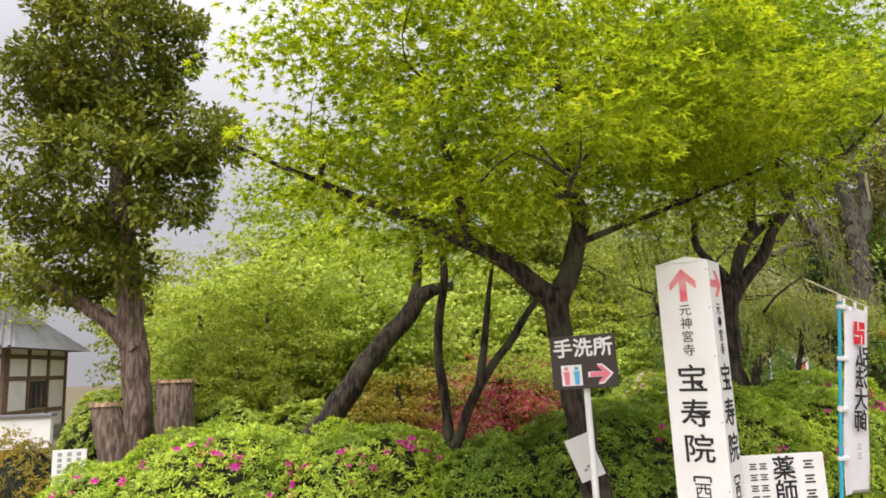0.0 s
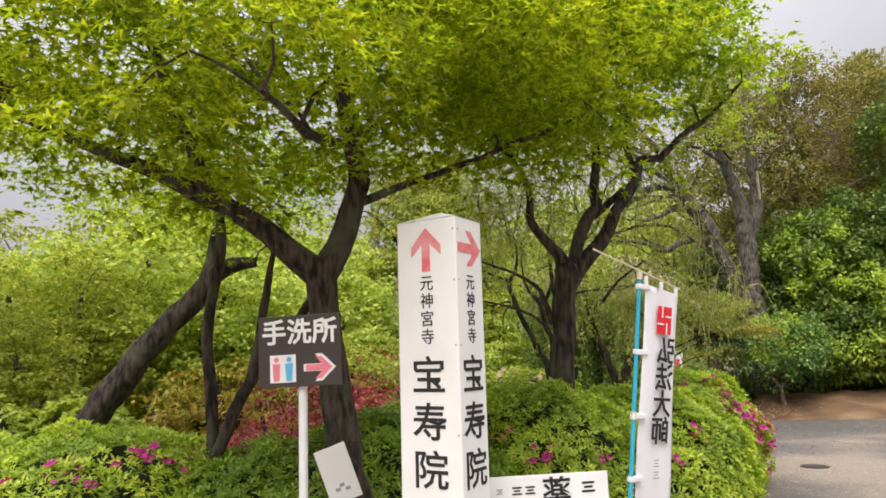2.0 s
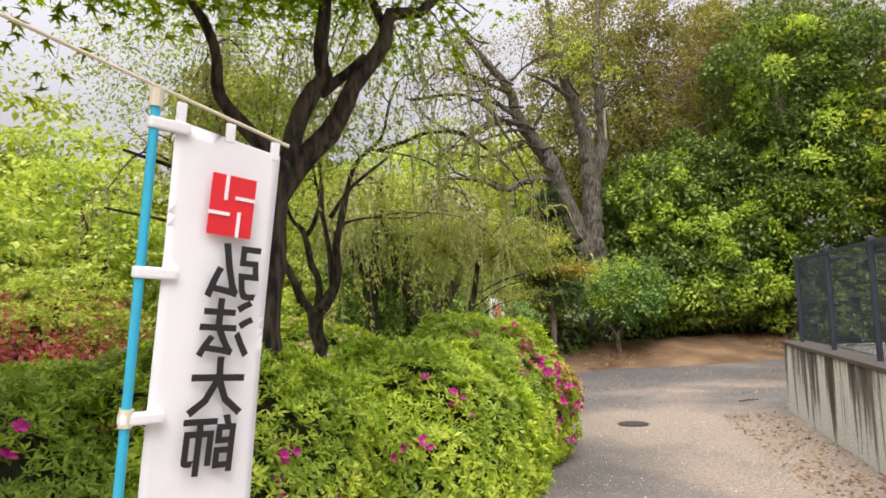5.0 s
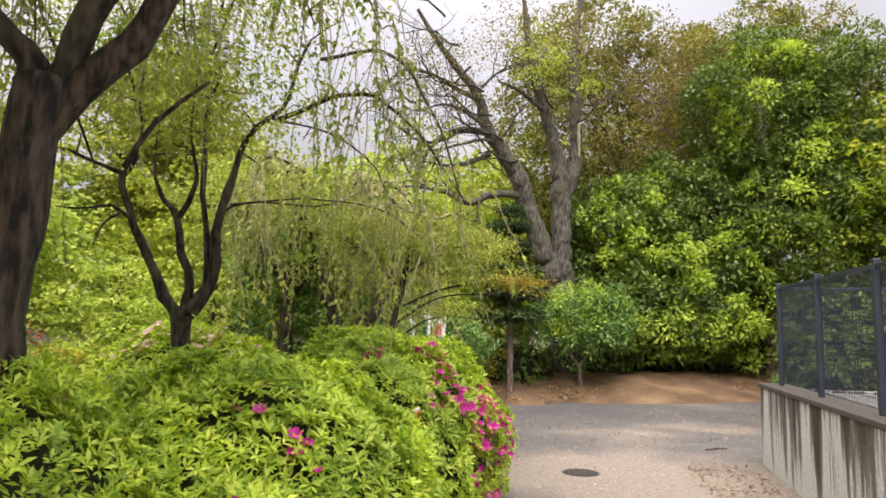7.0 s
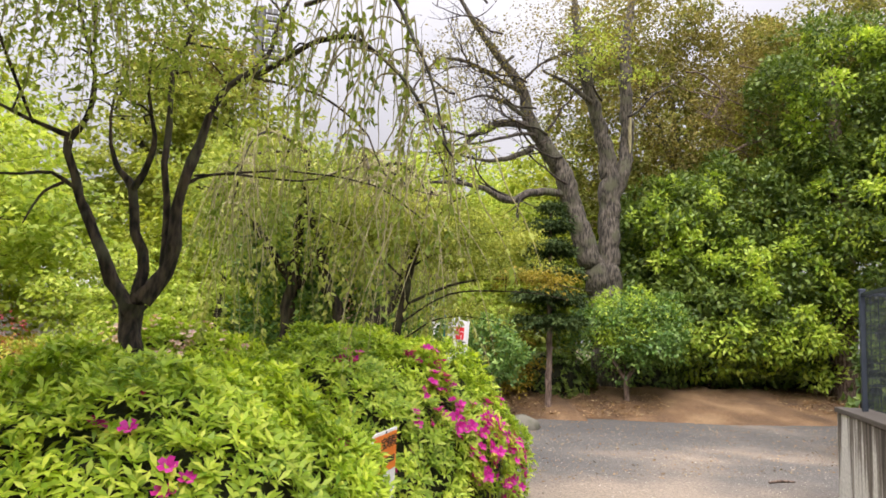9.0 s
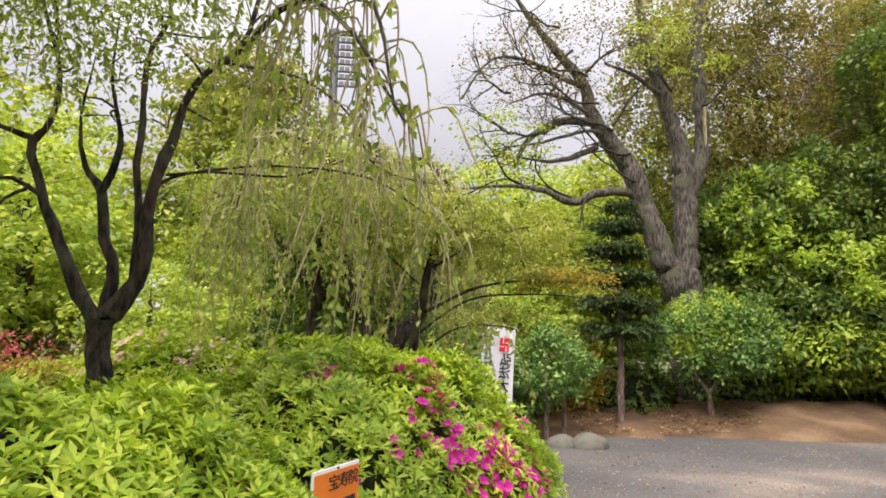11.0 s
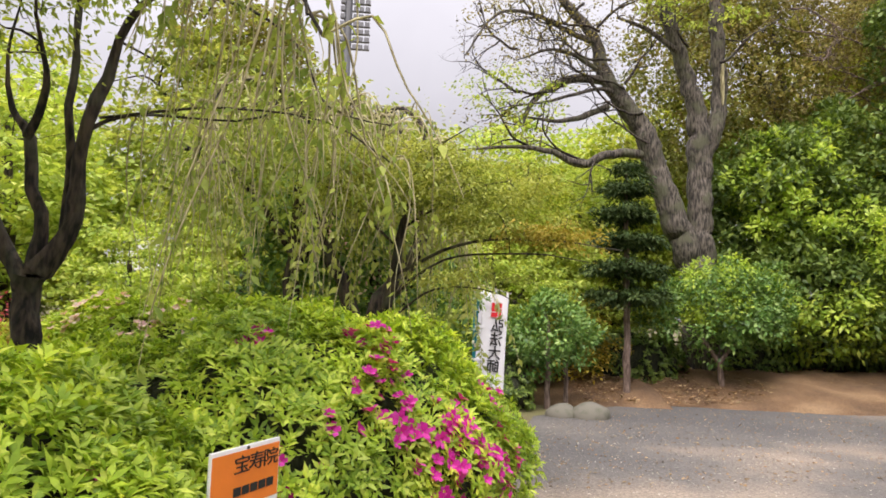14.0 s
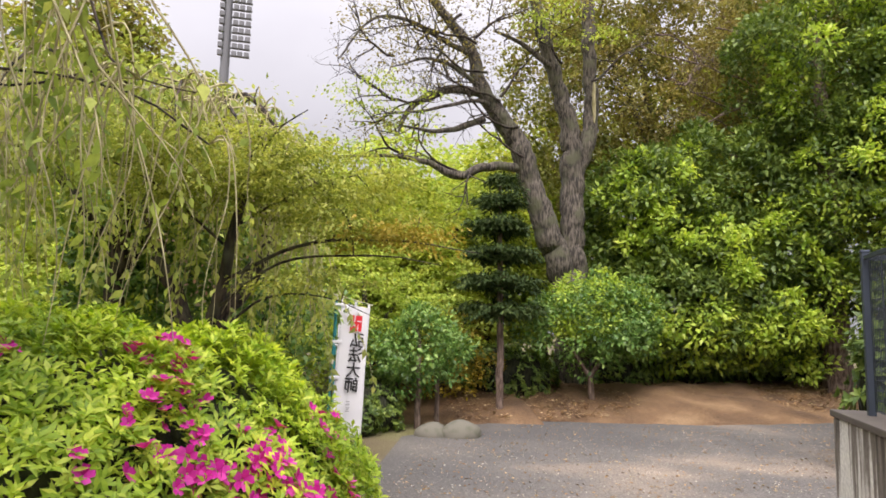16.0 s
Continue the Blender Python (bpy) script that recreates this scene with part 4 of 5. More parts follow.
weeping("weeping_cherry", "older weeping cherry forming a dense hanging dome", [
    [(5.3, 12.6, 0, 0.16), (5.5, 12.5, 1.4, 0.13), (5.8, 12.5, 1.85, 0.11), (5.95, 12.5, 2.3, 0.08), (5.7, 12.4, 2.9, 0.05), (5.4, 12.3, 3.25, 0.03)],
    [(5.4, 12.6, 1.2, 0.11), (5.1, 12.6, 2.0, 0.09), (4.8, 12.5, 2.9, 0.05), (4.8, 12.4, 3.45, 0.03)]],
    [[(5.4, 12.3, 3.2, 0.03), (5.7, 11.9, 3.25, 0.025), (5.95, 11.6, 2.9, 0.018), (6.05, 11.5, 2.4, 0.01)],
     [(5.7, 12.4, 3.0, 0.03), (6.0, 12.2, 3.0, 0.02), (6.2, 12.0, 2.5, 0.012), (6.25, 12.0, 2.1, 0.008)],
     [(5.4, 12.3, 3.2, 0.03), (5.3, 11.8, 3.3, 0.025), (5.3, 11.3, 3.05, 0.015), (5.3, 11.1, 2.7, 0.008)],
     [(4.8, 12.4, 3.4, 0.03), (4.4, 12.0, 3.45, 0.02), (4.2, 11.6, 3.2, 0.012), (4.1, 11.5, 2.6, 0.008)],
     [(4.8, 12.4, 3.4, 0.03), (4.2, 12.4, 3.3, 0.02), (3.9, 12.3, 2.9, 0.01)],
     [(5.4, 12.3, 3.2, 0.03), (5.6, 11.5, 3.05, 0.02), (5.75, 11.1, 2.6, 0.01)]],
    260, 1.35, 0.07, CHERRY_PALE, BARK, [(5.1, 12.3, 3.05, 1.1, 0.7, 0.3), (4.9, 12.5, 3.2, 0.9, 0.7, 0.25)], 75, leafy=0.4)

tree("weeping_tree", "domed weeping tree hung with olive young leaves", [
    [(4.7, 12.9, 0, 0.10), (4.7, 12.9, 1.6, 0.08), (4.75, 12.8, 2.6, 0.06), (4.8, 12.7, 3.4, 0.03)],
    [(4.72, 12.9, 1.9, 0.05), (5.3, 12.8, 2.7, 0.04), (5.8, 12.7, 3.0, 0.02)], [(4.72, 12.9, 2.0, 0.05), (4.1, 12.8, 2.8, 0.04), (3.6, 12.7, 3.0, 0.02)]],
    [(4.75, 12.7, 2.85, 1.3, 0.65, 0.75), (4.1, 12.7, 2.85, 0.7, 0.55, 0.5), (5.5, 12.7, 2.65, 0.7, 0.55, 0.65)], 150, 46, 0.34, 0.07, OLIVE_HANGING, BARK, OVATE, "ball", 0.62, r0=0.009, twig_mat=TWIG,
    extra=[([(5.5, 12.3, 2.3, 0.6, 0.2, 0.4)], 10, 8, 0.16, 0.045, PETAL_PALE)])

tree("tiered_shrub", "tiered garden shrub with tiny olive leaves turning gold at the tips", [
    [(5.55, 11.25, 0, 0.05), (5.6, 11.2, 1.2, 0.045), (5.7, 11.1, 2.0, 0.035), (5.85, 11.0, 2.8, 0.012)],
    [(5.65, 11.15, 1.75, 0.0140), (6.1, 10.8, 1.97, 0.0110), (6.6, 10.5, 2.0, 0.0070), (7.1, 10.3, 1.93, 0.0025)],
    [(5.65, 11.15, 1.6, 0.0110), (6.0, 10.8, 1.86, 0.0080), (6.5, 10.4, 1.90, 0.0050), (6.85, 10.2, 1.84, 0.0020)],
    [(5.6, 11.2, 1.4, 0.0100), (5.95, 10.8, 1.66, 0.0065), (6.25, 10.6, 1.66, 0.0040), (6.55, 10.4, 1.54, 0.0015)],
    [(5.7, 11.1, 2.1, 0.0110), (6.2, 10.95, 2.4, 0.0080), (6.7, 10.8, 2.48, 0.0040)],
    [(5.75, 11.1, 2.3, 0.0090), (5.9, 10.7, 2.6, 0.0060), (6.1, 10.4, 2.7, 0.0030)],
    [(5.65, 11.15, 2.0, 0.0100), (5.2, 11.0, 2.35, 0.0070), (4.8, 10.9, 2.5, 0.0030)]],
    [(6.15, 10.8, 2.4, 0.55, 0.4, 0.32), (6.45, 10.6, 2.1, 0.55, 0.3, 0.12), (6.2, 10.7, 1.75, 0.4, 0.3, 0.08), (5.4, 11.0, 2.5, 0.6, 0.4, 0.3)], 260, 70, 0.18, 0.034, OLIVE, BARK, OVATE, "flat", r0=0.007,
    extra=[([(6.7, 10.42, 2.04, 0.38, 0.22, 0.05)], 22, 60, 0.16, 0.032, GOLD_LEAF)])

# ---- far side of the lane ----
oak_limbs = [
    [(12.30, 19.90, 0.20, 0.355), (12.23, 19.90, 1.64, 0.331), (12.03, 19.90, 2.72, 0.294), (11.64, 19.90, 3.67, 0.275), (11.24, 19.90, 4.75, 0.246), (10.91, 19.90, 5.65, 0.218), (10.52, 19.90, 6.12, 0.188), (10.13, 19.90, 6.64, 0.160), (9.92, 19.90, 7.38, 0.126), (9.40, 19.90, 8.02, 0.102), (8.82, 19.90, 8.66, 0.073), (8.24, 19.90, 9.48, 0.041)],
    [(12.55, 20.00, 0.20, 0.340), (12.47, 20.00, 1.65, 0.315), (12.36, 20.00, 2.74, 0.278), (12.30, 20.00, 3.84, 0.261), (12.29, 20.00, 4.96, 0.252), (12.24, 20.00, 5.72, 0.224), (12.04, 20.00, 6.59, 0.176), (11.77, 20.00, 7.34, 0.156), (11.56, 20.00, 8.09, 0.137), (11.35, 20.00, 8.99, 0.108), (11.19, 20.00, 10.42, 0.050)],]
oak_limbs += [
    [(12.34, 20.00, 4.97, 0.195), (12.57, 20.00, 5.55, 0.196), (12.74, 20.00, 6.14, 0.168), (12.72, 20.00, 7.17, 0.154), (12.66, 20.00, 8.21, 0.150), (12.74, 20.00, 9.54, 0.111), (13.01, 20.00, 11.19, 0.041)],
    [(11.11, 19.90, 4.95, 0.102), (10.64, 19.83, 4.96, 0.093), (10.18, 19.76, 4.88, 0.092), (9.58, 19.69, 4.63, 0.085), (8.99, 19.61, 4.83, 0.062), (8.32, 19.54, 4.88, 0.044), (7.61, 19.47, 4.81, 0.029), (6.47, 19.40, 4.65, 0.016)],]
oak_limbs += [
    [(10.11, 19.90, 6.52, 0.102), (9.54, 19.80, 6.50, 0.092), (9.09, 19.70, 6.33, 0.082), (8.59, 19.60, 5.95, 0.063), (8.38, 19.50, 5.58, 0.044), (8.30, 19.40, 5.34, 0.022)],
    [(10.21, 19.90, 5.96, 0.075), (9.55, 19.77, 5.63, 0.060), (9.03, 19.63, 5.49, 0.040), (8.41, 19.50, 5.50, 0.022)],]
oak_limbs += [
    [(9.92, 19.90, 7.32, 0.071), (9.26, 19.80, 7.52, 0.055), (8.49, 19.70, 7.78, 0.040), (7.70, 19.60, 7.65, 0.027), (7.08, 19.50, 6.71, 0.017)],
    [(10.58, 19.90, 6.06, 0.056), (10.01, 19.70, 6.26, 0.042), (8.75, 19.50, 5.84, 0.030), (8.01, 19.30, 5.66, 0.017)],]
oak_limbs += [
    [(10.06, 19.90, 6.70, 0.055), (9.34, 19.80, 7.03, 0.046), (8.76, 19.70, 7.00, 0.028), (8.15, 19.60, 6.72, 0.013)],
    [(11.72, 19.90, 7.30, 0.068), (10.94, 19.75, 7.67, 0.046), (10.31, 19.60, 7.79, 0.028)],]
oak = tree("oak_tree", "tall grey-barked tree with two upright trunks and a leaning limb", oak_limbs,
    [(8.9, 19.7, 7.6, 1.9, 1.3, 1.3), (11.2, 19.2, 9.0, 1.9, 1.2, 1.0), (8.0, 19.4, 5.3, 1.1, 0.8, 0.5)], 720, 7, 0.3, 0.07, BROWNISH, BARK_GREY, DIAMOND, "flat",
    extra=[([(11.6, 19.0, 8.3, 1.4, 0.9, 0.9), (8.2, 19.4, 6.0, 1.3, 0.8, 0.6)], 50, 40, 0.4, 0.08, FAR_LIGHT)], r0=0.02)
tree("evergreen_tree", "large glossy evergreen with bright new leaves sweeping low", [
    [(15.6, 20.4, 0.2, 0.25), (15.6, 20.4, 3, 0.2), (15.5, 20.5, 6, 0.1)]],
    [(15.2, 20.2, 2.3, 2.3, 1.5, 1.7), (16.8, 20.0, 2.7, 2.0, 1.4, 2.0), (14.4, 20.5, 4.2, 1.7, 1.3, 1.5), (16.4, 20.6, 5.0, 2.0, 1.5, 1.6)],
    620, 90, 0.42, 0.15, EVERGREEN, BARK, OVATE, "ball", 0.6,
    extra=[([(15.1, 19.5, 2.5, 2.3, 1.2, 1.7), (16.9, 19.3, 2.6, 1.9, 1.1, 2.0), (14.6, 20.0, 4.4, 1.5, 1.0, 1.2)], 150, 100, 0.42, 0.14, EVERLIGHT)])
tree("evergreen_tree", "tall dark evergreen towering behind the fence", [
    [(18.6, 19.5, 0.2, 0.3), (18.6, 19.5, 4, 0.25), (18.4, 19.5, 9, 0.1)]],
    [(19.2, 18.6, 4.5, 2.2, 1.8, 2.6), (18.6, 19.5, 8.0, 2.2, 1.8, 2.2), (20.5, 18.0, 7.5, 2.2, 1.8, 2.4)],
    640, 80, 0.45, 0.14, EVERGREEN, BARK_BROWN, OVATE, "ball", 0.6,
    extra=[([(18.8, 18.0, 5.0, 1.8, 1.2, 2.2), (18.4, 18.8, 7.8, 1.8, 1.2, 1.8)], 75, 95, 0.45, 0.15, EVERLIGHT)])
budding = tree("budding_tree", "brownish budding tree with a tangle of bare twigs", [
    [(16.2, 23, 0.2, 0.25), (16.1, 23, 5, 0.2), (16.0, 23, 8, 0.12), (15.6, 23, 10, 0.05)],
    [(16.1, 23, 6.5, 0.1), (15.0, 22.5, 8.2, 0.06), (14, 22, 9.0, 0.02)], [(16.0, 23, 7.4, 0.1), (17.4, 22.5, 9.0, 0.06), (18.5, 22, 9.6, 0.02)]],
    [(15.4, 22.2, 7.6, 2.8, 1.6, 2.0), (17.2, 22.4, 9.8, 2.6, 1.6, 2.0), (13.8, 23.0, 7.5, 2.0, 1.5, 3.2), (15.0, 23.4, 10.6, 2.8, 1.5, 1.8)], 620, 45, 0.45, 0.10, BROWNISH, BARK_GREY, DIAMOND, "ball", 0.3, r0=0.03,
    extra=[([(14.2, 23.0, 7.6, 2.6, 1.5, 3.4), (15.5, 23.5, 11.0, 2.5, 1.5, 1.6)], 240, 70, 0.5, 0.13, DULL_OLIVE)])
copy_thing(budding, pose(20.6, 22.5, 0, 0, 0, 105))
copy_thing(budding, pose(21.5, 26.0, 0, 0, 0, 250) @ Matrix.Scale(1.1, 4))
tree("evergreen_tree", "low dark evergreen with scattered pale blossom behind a weeping cherry", [
    [(5.5, 13.9, 0, 0.12), (5.5, 13.9, 1.2, 0.09), (5.5, 13.9, 2.6, 0.04)]],
    [(5.4, 13.4, 1.7, 1.25, 0.5, 0.95), (5.0, 13.6, 2.4, 0.9, 0.5, 0.6)], 190, 60, 0.28, 0.08, CAMELLIA, BARK, OVATE, "ball", 0.4,
    extra=[([(5.6, 12.9, 2.2, 0.7, 0.3, 0.5)], 14, 10, 0.2, 0.05, PETAL_PALE)])
tree("camellia_bush", "rounded glossy dark camellia on a forked stem", [
    [(12.0, 18.5, 0.2, 0.06), (11.95, 18.5, 0.75, 0.05)], [(11.95, 18.5, 0.7, 0.045), (11.6, 18.5, 1.2, 0.03)], [(11.95, 18.5, 0.7, 0.045), (12.4, 18.5, 1.3, 0.03)]],
    [(11.9, 18.5, 1.6, 1.3, 0.9, 0.75), (12.4, 18.6, 1.9, 1.0, 0.8, 0.7)], 150, 60, 0.3, 0.10, CAMELLIA, BARK_BROWN, OVATE, "ball", 0.6, "shrub",
    extra=[([(12.0, 18.4, 2.0, 1.1, 0.7, 0.6)], 60, 45, 0.28, 0.09, EVERLIGHT)])
tree("camellia_bush", "small camellia with pale-backed leaves behind two stones", [
    [(8.3, 17.0, 0.0, 0.05), (8.3, 17.0, 0.9, 0.04), (8.3, 17, 1.4, 0.02)], [(8.6, 17.0, 0.0, 0.04), (8.6, 17.0, 1.0, 0.03)]],
    [(8.3, 17.0, 1.2, 0.75, 0.6, 0.65)], 90, 50, 0.22, 0.09, CAMELLIA, BARK_BROWN, OVATE, "ball", 0.5, "shrub")
tree("small_conifer", "slim dark pine with tiered branches on a bare stem", [
    [(9.98, 18.0, 0.0, 0.07), (9.97, 18.0, 1.4, 0.06), (9.95, 18.0, 3.0, 0.045), (9.93, 18, 4.3, 0.02)]],
    [(9.95, 18.0, 1.9, 0.75, 0.6, 0.10), (9.95, 18.0, 2.4, 0.68, 0.5, 0.10), (9.93, 18.0, 2.9, 0.58, 0.45, 0.10), (9.93, 18.0, 3.4, 0.45, 0.4, 0.10), (9.93, 18.0, 3.85, 0.3, 0.3, 0.10), (9.93, 18.0, 4.2, 0.14, 0.14, 0.16)],
    120, 190, 0.25, 0.10, PINE, BARK_BROWN, LANCE, "flat", 0.2)
bush("hedge_shrub", "low dark green shrub at the lane's far edge", [(7.55, 17.0, 0.3, 0.55, 0.5, 0.55), (7.2, 16.4, 0.25, 0.4, 0.4, 0.45)], 1000, 0.07, EVERGREEN, group="far shrubs", shape=OVATE)
bush("hedge_shrub", "dark evergreen undergrowth beneath tall trees", [(10.6, 19.6, 0.5, 1.2, 0.7, 0.8), (13.4, 20.4, 0.6, 1.5, 0.8, 0.9), (16.2, 21.4, 0.6, 2.0, 0.8, 1.2), (18.9, 21.0, 0.6, 1.4, 0.8, 1.4)],
     3200, 0.11, EVERGREEN, group="far shrubs", shape=OVATE)

bush("hedge_shrub", "tall dark evergreen hedge beyond the fenced yard", [(13.5, 12.9, 0.9, 1.1, 0.7, 1.5), (15.2, 12.3, 0.9, 1.4, 0.8, 1.8), (17.0, 11.6, 1.0, 1.8, 1.2, 2.2), (19.6, 11.8, 1.0, 1.9, 1.4, 2.2), (21.6, 9.4, 1.0, 1.8, 1.6, 2.2)],
     5200, 0.13, EVERGREEN, group="far shrubs", shape=OVATE)

wound = bmesh.new()
bmesh.ops.create_icosphere(wound, subdivisions=4, radius=1.0)
for v in wound.verts:
    k = 1 + 0.45 * noise.noise(Vector((0, 0, v.co.z * 4.0))) + 0.2 * noise.noise(v.co * 5)
    v.co = Vector((0.42 + v.co.x * 0.042 * k + 0.02 * noise.noise(Vector((3, 1, v.co.z * 2))), -0.08 + v.co.y * 0.04, 6.6 + v.co.z * 0.5))
part("bark_wound", wound, TWIG, oak, "pale barkless wound on the trunk", smooth=True)


def bough_twigs(start, heading, length, r, level, out):
    """A crooked bough that forks into ever finer twigs."""
    n = max(3, int(length / 0.14))
    p, d, pts = np.array(start, float), unit(np.array(heading, float)), []
    for i in range(n + 1):
        q = i / n
        pts.append((*p, r * (1 - 0.75 * q)))
        d = unit(d + rng.normal(size=3) * np.array([0.20, 0.14, 0.18]) + np.array([0, 0, 0.015]))
        p = p + d * length / n
        if level and q > 0.15 and rng.random() < 0.62:
            side = unit(d + rng.normal(size=3) * np.array([0.75, 0.5, 0.75]))
            bough_twigs(p, side, length * (0.34 + 0.28 * rng.random()) * (1.15 - 0.6 * q), r * (0.62 - 0.3 * q), level - 1, out)
    out.append(np.array(pts))


tracery = []
for x, z, hx, hz, length in ((11.2, 5.1, -1, 0.25, 1.9), (10.9, 5.8, -1, 0.1, 2.2), (10.5, 6.3, -1, 0.35, 2.4), (10.2, 6.9, -0.9, 0.0, 2.3), (9.95, 7.5, -1, 0.2, 2.4),
                             (9.6, 8.1, -0.9, -0.15, 2.2), (9.3, 8.6, -1, 0.1, 2.2), (9.9, 7.6, 0.7, 0.7, 1.8), (10.5, 6.4, 0.6, 0.8, 1.5), (9.7, 4.7, -1, 0.2, 1.8),
                             (9.2, 6.3, -0.9, -0.4, 1.6), (8.6, 4.9, -1, 0.1, 1.5), (8.9, 9.3, -0.8, 0.3, 1.9), (10.0, 4.85, -0.7, -0.35, 1.2), (11.9, 7.3, -0.7, 0.6, 1.6),
                             (8.7, 6.0, -0.9, 0.2, 1.7), (8.2, 7.0, -1, -0.2, 1.5), (12.6, 7.0, 0.8, 0.6, 1.6)):
    bough_twigs((x - 12.3, -0.2, z), (hx, -0.15, hz), length, 0.034, 3, tracery)
v, f = tubes(tracery, 4)
tagged(link_part("fine_twig_work", raw_mesh("fine_twig_work", v, f), BARK, oak, "dark tracery of bare fine twigs", smooth=True), kind="stuff")

tangle = []
for x, z, hx, hz, length in ((-0.4, 6.6, 1, 0.2, 1.6), (0.6, 7.2, -1, 0.1, 1.7), (0.2, 6.0, 0.8, -0.2, 1.4), (1.3, 7.8, -0.8, 0.3, 1.8), (-0.9, 7.6, 1, -0.1, 1.8), (0.9, 6.4, -1, 0.3, 1.5),
                             (2.0, 8.6, -1, 0.2, 1.9), (-1.4, 8.8, 1, 0.1, 2.0), (0.3, 9.2, 1, -0.2, 1.9), (-0.3, 8.2, -0.9, 0.3, 1.7), (1.6, 7.0, 0.5, 0.5, 1.4)):
    bough_twigs((x, -2.35, z), (hx, -0.1, hz), length, 0.026, 3, tangle)
v, f = tubes(tangle, 4)
tagged(link_part("fine_twig_work", raw_mesh("fine_twig_work", v, f), BARK_BROWN, budding, "pale tangle of bare twigs", smooth=True), kind="stuff")

# ---- grove behind the garden ----
def grove_tree(name, label, mat, spread, height, clumps, seed_leaf, bark=BARK):
    return tree(name, label, [[(0, 0, 0, 0.14), (0.1, 0, height * 0.35, 0.11), (0, 0.1, height * 0.8, 0.04)],
                              [(0.08, 0, height * 0.3, 0.08), (-spread * 0.4, 0.1, height * 0.6, 0.03)], [(0.08, 0, height * 0.35, 0.08), (spread * 0.45, -0.1, height * 0.62, 0.03)]],
                [(0, 0, height * 0.68, spread * 0.8, spread * 0.8, height * 0.32), (-spread * 0.4, 0, height * 0.5, spread * 0.6, spread * 0.6, height * 0.24),
                 (spread * 0.45, 0.2, height * 0.55, spread * 0.6, spread * 0.6, height * 0.22), (0, -0.2, height * 0.32, spread * 0.7, spread * 0.6, height * 0.16)],
                clumps, 55, 0.38, seed_leaf, mat, bark, DIAMOND, "flat", 0.35, group="grove trees")


light_tree = grove_tree("garden_tree", "yellow-green spring tree in the garden grove", FAR_LIGHT, 2.0, 4.2, 210, 0.11)
mid_tree = grove_tree("garden_tree", "mid-green leafy tree in the garden grove", FAR_MID, 2.2, 4.8, 230, 0.11)
gold_tree = grove_tree("garden_tree", "golden yellow shrubby tree", GOLD_LEAF, 1.3, 2.4, 90, 0.09)
red_tree = grove_tree("red_maple", "low spreading red-leaved maple", RED_LEAF, 1.3, 2.3, 110, 0.07)
for src_tree, spots in (
    (light_tree, [(-1.5, 12.5, 0.8), (2.6, 14.6, 0.6), (-4.6, 13.0, 0.9), (1.6, 23.0, 1.2), (6.5, 20.5, 1.15), (-4.2, 20.5, 1.3), (8.5, 23.5, 1.35), (4.5, 26.0, 1.5), (-3.2, 15.2, 1.3), (-1.7, 13.4, 1.1), (10.4, 22.6, 1.3), (-7.5, 36, 2.1), (5.0, 36, 2.1), (9.5, 34, 1.9), (13.3, 22.4, 1.1), (10.8, 27, 1.5),
                  (1.0, 11.2, 0.55), (7.6, 18.6, 0.75), (9.0, 20.6, 0.9), (13.0, 27.0, 1.7), (6.0, 16.5, 0.7), (3.8, 15.0, 0.65), (11.5, 33.0, 2.3), (14.8, 34.0, 2.4), (8.3, 31.0, 2.0), (0.3, 16.2, 1.1), (-1.0, 18.5, 1.4)]),
    (mid_tree, [(-3.2, 12.0, 0.75), (-2.6, 17.5, 0.9), (-3.4, 20.0, 1.6), (3.8, 16.8, 0.95), (-5.6, 19.5, 1.2), (-3.4, 15.5, 0.9), (8.2, 20.6, 1.0), (3.4, 24.0, 1.5), (-12, 28, 1.6), (15.5, 29, 2.0), (20.0, 26, 2.2), (11.5, 24.0, 1.3),
                (-3.0, 10.0, 0.5), (23.0, 20.0, 2.0), (20.5, 14.5, 1.7), (19.0, 10.5, 1.6), (-17, 24, 1.6)] ),
    (gold_tree, [(-0.8, 10.6, 0.8), (-6.2, 9.3, 0.55), (2.0, 12.6, 0.6), (9.0, 18.8, 0.85)]),
    (red_tree, [(-0.1, 9.9, 0.6), (0.9, 11.0, 0.95), (1.2, 13.9, 0.75), (-0.2, 12.6, 0.9)])):
    for i, (x, y, s) in enumerate(spots):
        m = pose(x, y, 0, 0, 0, 77.0 * i + 13 * x) @ Matrix.Scale(s, 4)
        if i == 0:
            src_tree.matrix_basis = m
            src_tree.scale = (s, s, s)
        else:
            keep_scale = src_tree.scale.copy()
            src_tree.scale = (1, 1, 1)
            copy_thing(src_tree, m)
            src_tree.scale = keep_scale

# ---- way post with painted characters ----
way = thing("way_post", (1.60, 4.46, 0), "tall white square way post with black characters and red arrows", "sign", turn=0)
C, DEEP = [Vector((1.390, 4.456)), Vector((1.652, 4.248))], 0.24
face_turn = math.degrees(math.atan2(C[1].y - C[0].y, C[1].x - C[0].x))
mid = (C[0] + C[1]) / 2
W = (C[1] - C[0]).length
inward = Vector((-(C[1] - C[0]).y, (C[1] - C[0]).x)).normalized()
axis = mid + inward * DEEP / 2
way.matrix_basis = pose(axis.x, axis.y, 0, 0, 0, face_turn)
body = box((W, DEEP, 2.40), (0, 0, 1.20), 0.006)
part("post_body", body, WHITE, way)
cap = bmesh.new()
bmesh.ops.create_cone(cap, cap_ends=True, segments=4, radius1=W * 0.7071 + 0.004, radius2=0.02, depth=0.05, matrix=Matrix.Translation((0, 0, 2.425)) @ pose(0, 0, 0, 0, 0, 45))
